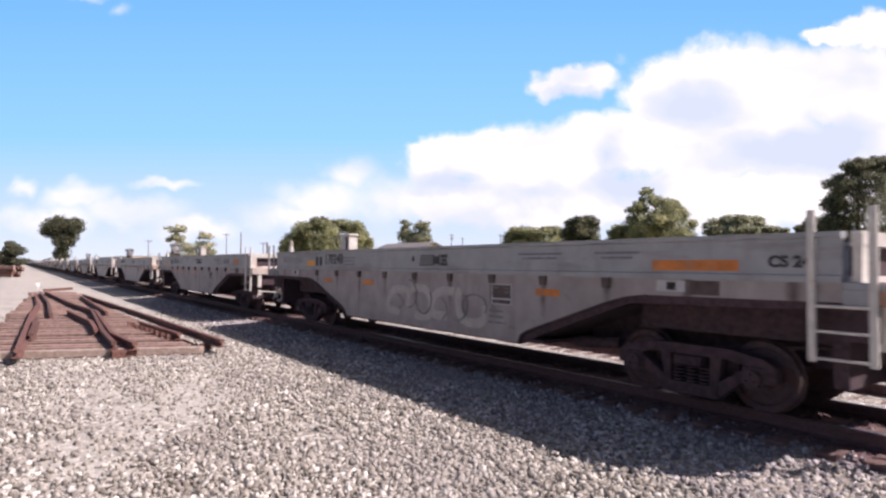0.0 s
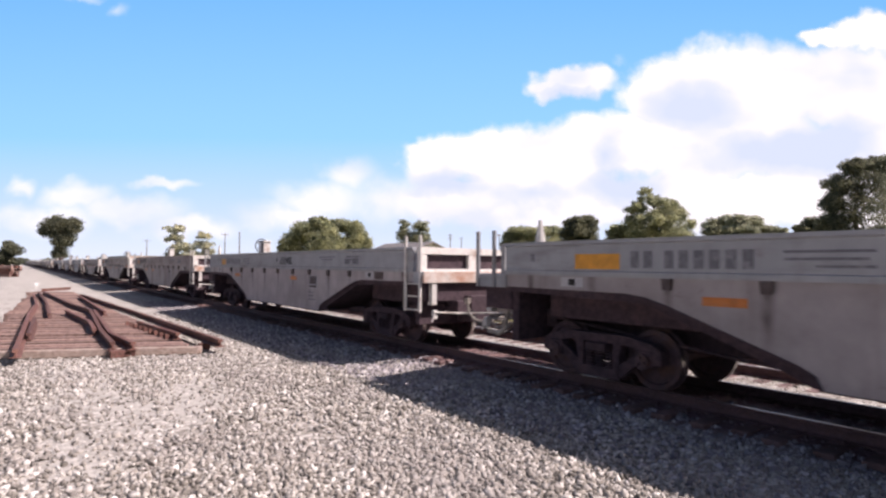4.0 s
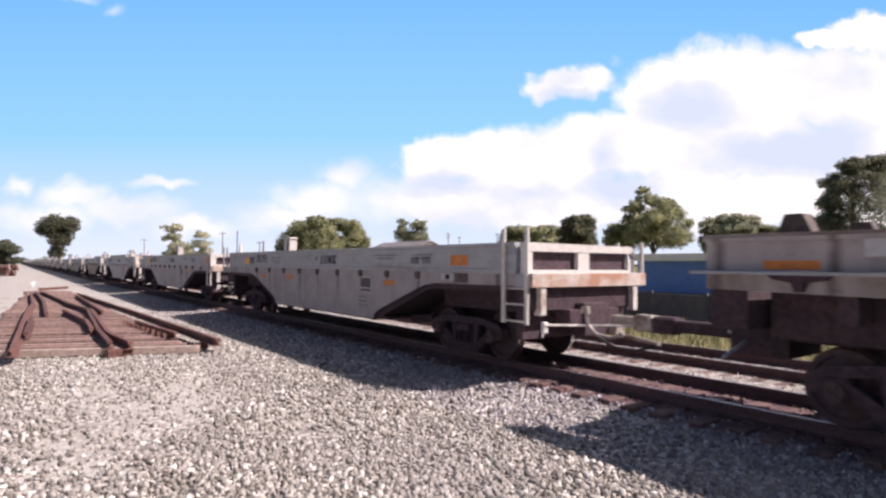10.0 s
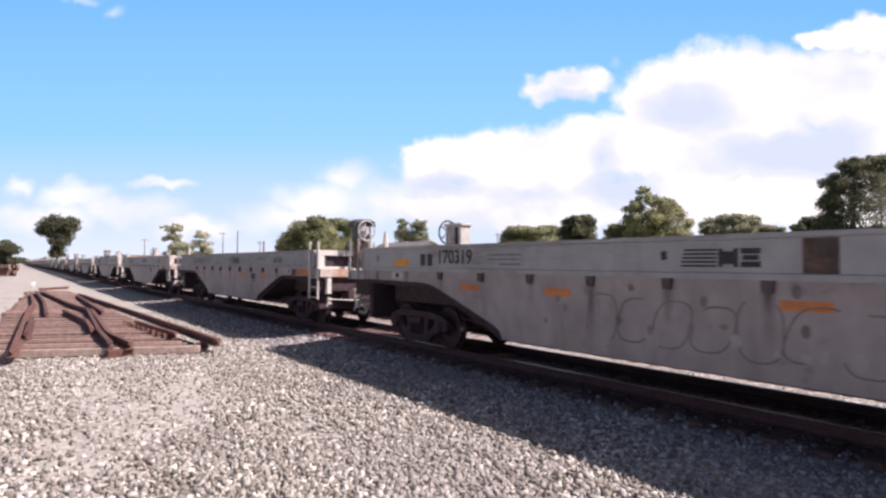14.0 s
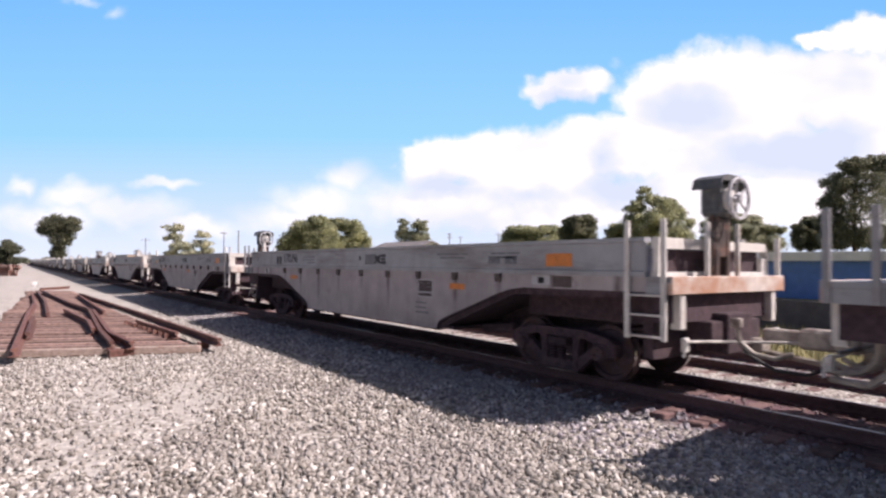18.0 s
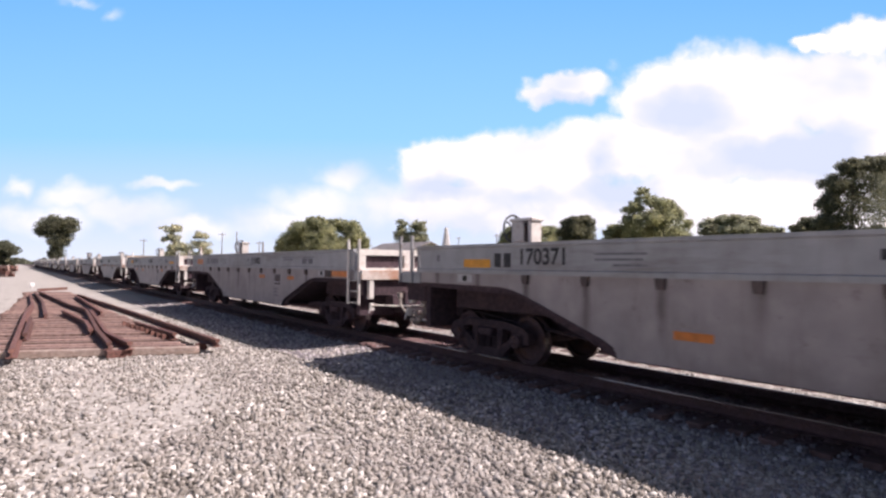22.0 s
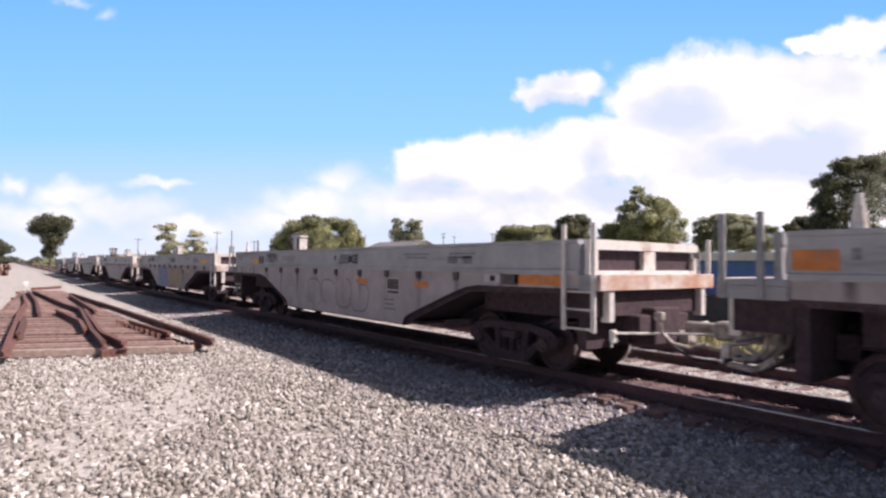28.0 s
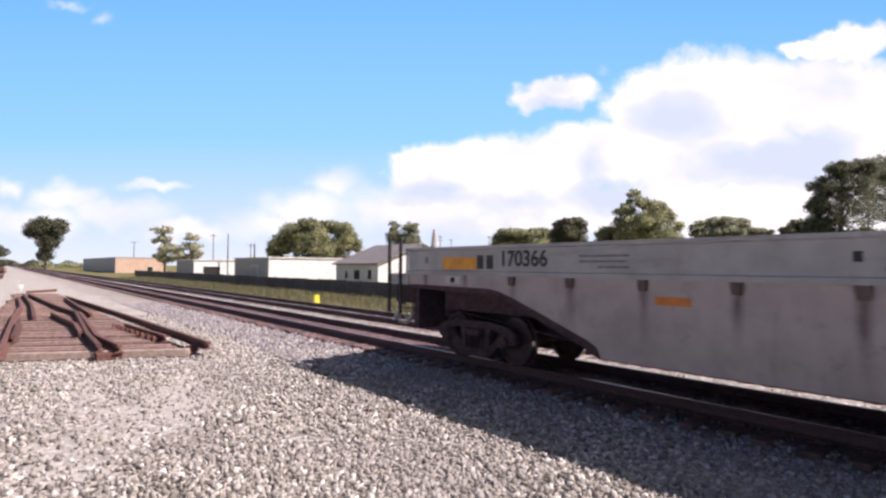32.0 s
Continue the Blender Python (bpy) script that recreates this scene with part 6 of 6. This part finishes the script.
front_x = -2.19 + L_CAR / 2 - L_CAR
place_x = []
for k in range(49):
    kind = KINDS.get(k, "grey")
    length = {"flat": L_FLAT, "brown": L_BROWN}.get(kind, L_CAR)
    place_x.append(front_x + length / 2)
    front_x += length
    car = copy_thing(BASES[kind], pose(0, 0, 0))
    old = {o.data.name for o in car.children_recursive if o.data}
    letter(car, k, kind)
    paint(car, k)
    raised(car, old, False)
    if k == 0:
        # last car's rear posts toned black, for their backlit shade
        for o in car.children:
            if o.name.startswith("corner_post") and min(v.co.x for v in o.data.vertices) < -8.5:
                o.data = o.data.copy()
                o.data.materials[0] = M_post_shade
                for v in o.data.vertices:
                    if v.co.z < 1.7 and v.co.y < 0:
                        v.co.z = 0.85
                o["label"] = "steel corner post toned black for shade"
    TRAIN.append(car)
for b in BASES.values():
    for o in (*b.children_recursive, b):
        bpy.data.objects.remove(o)


# ---- clouds: far sheets of sky behind everything ----
def cloud(name, blobs, depth, label, dense=1.0, shade=0.5, seed=0.0, soft=0.5, hollows=()):
    """One cloud as a glowing sheet of sky far off. blobs: centre and half sizes as tangents (across, up); hollows:
    where cloud shade is put into its colour.
    """
    m, nd, lk = nodes_of(name)
    nd.clear()
    tc = nd.new("ShaderNodeTexCoord")
    vec = tc.outputs["Object"]
    def vmath(op, a, b=None):
        n = nd.new("ShaderNodeVectorMath")
        n.operation = op
        for s, v in ((n.inputs[0], a), (n.inputs[1], b)):
            if isinstance(v, tuple):
                s.default_value = v
            elif v is not None:
                lk.new(v, s)
        return n.outputs["Value"] if op == "LENGTH" else n.outputs[0]
    def fmath(op, a, b, c=None):
        n = nd.new("ShaderNodeMath")
        n.operation = op
        for s, v in zip(n.inputs, (a, b, c)):
            if isinstance(v, (int, float)):
                s.default_value = v
            elif v is not None:
                lk.new(v, s)
        return n.outputs[0]
    unit = vmath("MULTIPLY", vec, (1 / depth,) * 3)
    nz = nd.new("ShaderNodeTexNoise")
    nz.noise_dimensions = "3D"
    nz.inputs["Scale"].default_value, nz.inputs["Detail"].default_value, nz.inputs["Roughness"].default_value = 13.0, 6.0, 0.5
    moved = vmath("ADD", unit, (seed, seed * 0.7, seed * 1.3))
    lk.new(moved, nz.inputs["Vector"])
    warp = vmath("MULTIPLY", vmath("SUBTRACT", nz.outputs["Color"], (0.5, 0.5, 0.5)), (0.075, 0.075, 0.0))
    pt = vmath("ADD", unit, warp)
    best = None
    for cx, cy, rx, ry in blobs:
        d = vmath("LENGTH", vmath("MULTIPLY", vmath("SUBTRACT", pt, (cx, cy, 0.0)), (1 / rx, 1 / ry, 0.0)))
        v = fmath("SUBTRACT", 1.0, d)
        best = v if best is None else fmath("MAXIMUM", best, v)
    fine = fmath("MULTIPLY_ADD", nz.outputs["Fac"], 0.8, -0.41)
    dens = fmath("ADD", best, fine)
    mr = nd.new("ShaderNodeMapRange")
    mr.interpolation_type = "SMOOTHSTEP"
    mr.inputs["From Min"].default_value, mr.inputs["From Max"].default_value = -0.08, soft / dense
    mr.inputs["To Max"].default_value = min(1.0, dense)
    lk.new(dens, mr.inputs[0])
    n2 = noise_tex(nd, lk, vmath("MULTIPLY", moved, (0.7, 1.3, 1.0)), 6.0, 3, 0.5)
    # cloud shade painted in as grey-blue ellipses
    for cx, cy, rx, ry in hollows:
        d = vmath("LENGTH", vmath("MULTIPLY", vmath("SUBTRACT", pt, (cx, cy, 0.0)), (1 / rx, 1 / ry, 0.0)))
        n2 = fmath("SUBTRACT", n2, fmath("MULTIPLY", fmath("MAXIMUM", fmath("SUBTRACT", 1.0, d), 0.0), 0.46))
    col = ramp(nd, lk, n2, [(0.12, (0.60, 0.71, 0.86)), (0.30, (0.70, 0.78, 0.90)), (0.48 + 0.18 * shade, (1.0, 1.0, 0.99))])
    em = nd.new("ShaderNodeEmission")
    em.inputs["Strength"].default_value = CLOUD_GLOW
    lk.new(col, em.inputs[0])
    tr = nd.new("ShaderNodeBsdfTransparent")
    mix = nd.new("ShaderNodeMixShader")
    lk.new(mr.outputs[0], mix.inputs[0])
    lk.new(tr.outputs[0], mix.inputs[1])
    lk.new(em.outputs[0], mix.inputs[2])
    out = nd.new("ShaderNodeOutputMaterial")
    lk.new(mix.outputs[0], out.inputs[0])
    x0, x1 = min(b[0] - b[2] for b in blobs) - 0.14, max(b[0] + b[2] for b in blobs) + 0.14
    z0, z1 = max(min(b[1] - b[3] for b in blobs) - 0.05, 0.0), max(b[1] + b[3] for b in blobs) + 0.05
    bm = bmesh.new()
    bm.faces.new([bm.verts.new((x * depth, z * depth, 0)) for x, z in ((x0, z0), (x1, z0), (x1, z1), (x0, z1))])
    ob = part(name, bm, m)
    tagged(ob, label, "cloud", kind="structure")
    return ob


CLOUD_GLOW = 0.9


def sky_backdrop():
    """A plain sheet of clear blue far behind the clouds, paler towards the horizon."""
    depth = 3000.0
    m, nd, lk = nodes_of("clear_sky")
    nd.clear()
    geo = nd.new("ShaderNodeNewGeometry")
    xyz = nd.new("ShaderNodeSeparateXYZ")
    lk.new(geo.outputs["Position"], xyz.inputs[0])
    up = nd.new("ShaderNodeMapRange")
    up.inputs["From Max"].default_value = 0.6 * depth
    lk.new(xyz.outputs["Z"], up.inputs[0])
    col = ramp(nd, lk, up.outputs[0], [(0.0, (0.66, 0.76, 0.84)), (0.14, (0.52, 0.68, 0.85)), (0.45, (0.25, 0.575, 0.87)), (1.0, (0.14, 0.43, 0.85))])
    em = nd.new("ShaderNodeEmission")
    lk.new(col, em.inputs[0])
    em.inputs["Strength"].default_value = 0.95
    out = nd.new("ShaderNodeOutputMaterial")
    lk.new(em.outputs[0], out.inputs[0])
    bm = bmesh.new()
    bm.faces.new([bm.verts.new(spot(a, depth, z * depth)) for a, z in ((-1.5, -0.01), (1.5, -0.01), (1.5, 0.75), (-1.5, 0.75))])
    return tagged(part("sky_backdrop", bm, m), "clear blue sky, paler towards the horizon", "sky", kind="structure")


sky_backdrop()


def cloud_pose(depth, dx=0.0, dz=0.0):
    """Upright, square to the view, with its origin at the camera's height."""
    r, u = RX.normalized(), Vector((0, 0, 1))
    c = AX.normalized() * depth * 1.25 + r * dx * depth + Vector((0, 0, EYE[2] + dz * depth))
    m = Matrix((r, u, r.cross(u))).transposed().to_4x4()
    m.translation = c
    return m


def px(*rows):
    return [((x - 784) / 840, (473 - y) / 840, w / 840, h / 840) for x, y, w, h in rows]


CLOUDS = [
    (cloud("cloud_bank", px((1300, 172, 205, 96), (1170, 190, 120, 78), (1470, 172, 180, 98), (1600, 220, 160, 110), (1080, 270, 120, 75), (1250, 260, 260, 90), (1480, 290, 200, 90), (738, 304, 74, 54), (860, 300, 125, 62), (970, 300, 110, 68),
           (800, 365, 150, 45), (950, 370, 260, 66), (1200, 370, 280, 70), (1500, 370, 240, 70)), 2600, "great white cumulus bank, grey-blue shade put into its colour", 1.0, 0.55, 3.1, 0.36,
           px((1042, 290, 42, 72), (1330, 285, 240, 50), (1190, 205, 110, 55), (920, 360, 130, 40), (1085, 348, 100, 36), (760, 335, 100, 34), (1450, 250, 120, 60))), 2600, 0.012, 0.018),
    (cloud("cloud_haze", px((590, 328, 70, 40), (540, 370, 120, 46), (690, 372, 150, 52), (480, 400, 130, 36)), 2650, "soft white haze at the foot of the bank", 0.8, 0.5, 4.4, 0.75), 2650, 0.010, 0.016),
    (cloud("cloud_puff", px((985, 162, 82, 32), (940, 172, 40, 24), (1020, 150, 45, 30)), 2500, "small white cumulus puff beside the bank", 1.0, 0.2, 5.3, 0.4, px((985, 190, 90, 24))), 2500, 0.014, 0.020),
    (cloud("cloud_high", px((1500, 72, 85, 28), (1535, 58, 62, 34), (1430, 78, 45, 18)), 2450, "small bright ragged cumulus high up", 1.0, 0.2, 7.7, 0.4), 2450, 0.016, 0.020),
    (cloud("cloud_low", px((115, 358, 85, 38), (10, 342, 32, 24), (200, 385, 140, 36), (60, 400, 120, 40), (310, 410, 110, 30), (265, 332, 80, 14)), 2700, "low hazy white cumulus near the horizon", 0.7, 0.5, 1.7), 2700, -0.006, 0.002),
    (cloud("cloud_wisp", px((166, 36, 30, 16), (110, 6, 50, 8)), 2400, "thin faint wisp of cloud", 0.42, 0.3, 9.1), 2400, 0.006, 0.022),
]


# ---- motion: the train rolls towards +X at one speed; the clouds drift ----
def motions():
    # seconds, and by how much the train lags behind an even pace
    lags = ((0.0, 0.0), (4.0, 0.0), (8.0, 0.0), (12.0, 0.0), (14.5, 0.008), (17.0, 0.015), (18.5, 0.022), (22.0, 0.030), (25.0, 0.028), (28.0, 0.023), (30.0, 0.020), (31.3, 0.012), (32.0, 0.0))
    for car, x in zip(TRAIN, place_x):
        walk(car, [(t, pose(x + SPEED * (t - lag - 32.0), NEAR, RAIL)) for t, lag in lags])
    # The wheels turn through 102.9 degrees in a film frame; with caps of three-fold symmetry that is seen as 17.1 degrees backwards.
    spin = [(t, t * 30 * -17.1) for t in [i * 4 / 30 for i in range(0, 241)]]
    lead = {}
    for car in TRAIN:
        for w in car.children_recursive:
            if w.name.startswith("wheelset"):
                side = w.location.x > 0
                if side not in lead:
                    x, z = w.location.x, w.location.z
                    walk(w, [(t, pose(x, 0, z, 0, a, 0)) for t, a in spin])
                    lead[side] = w.animation_data
                else:
                    w.rotation_mode = "QUATERNION"
                    keys = w.animation_data_create()
                    keys.action, keys.action_slot = lead[side].action, lead[side].action_slot
    for ob, depth, dx, dz in CLOUDS:
        walk(ob, [(0.0, cloud_pose(depth, dx, dz)), (16.0, cloud_pose(depth, dx / 2, dz / 2)), (32.0, cloud_pose(depth))])


motions()
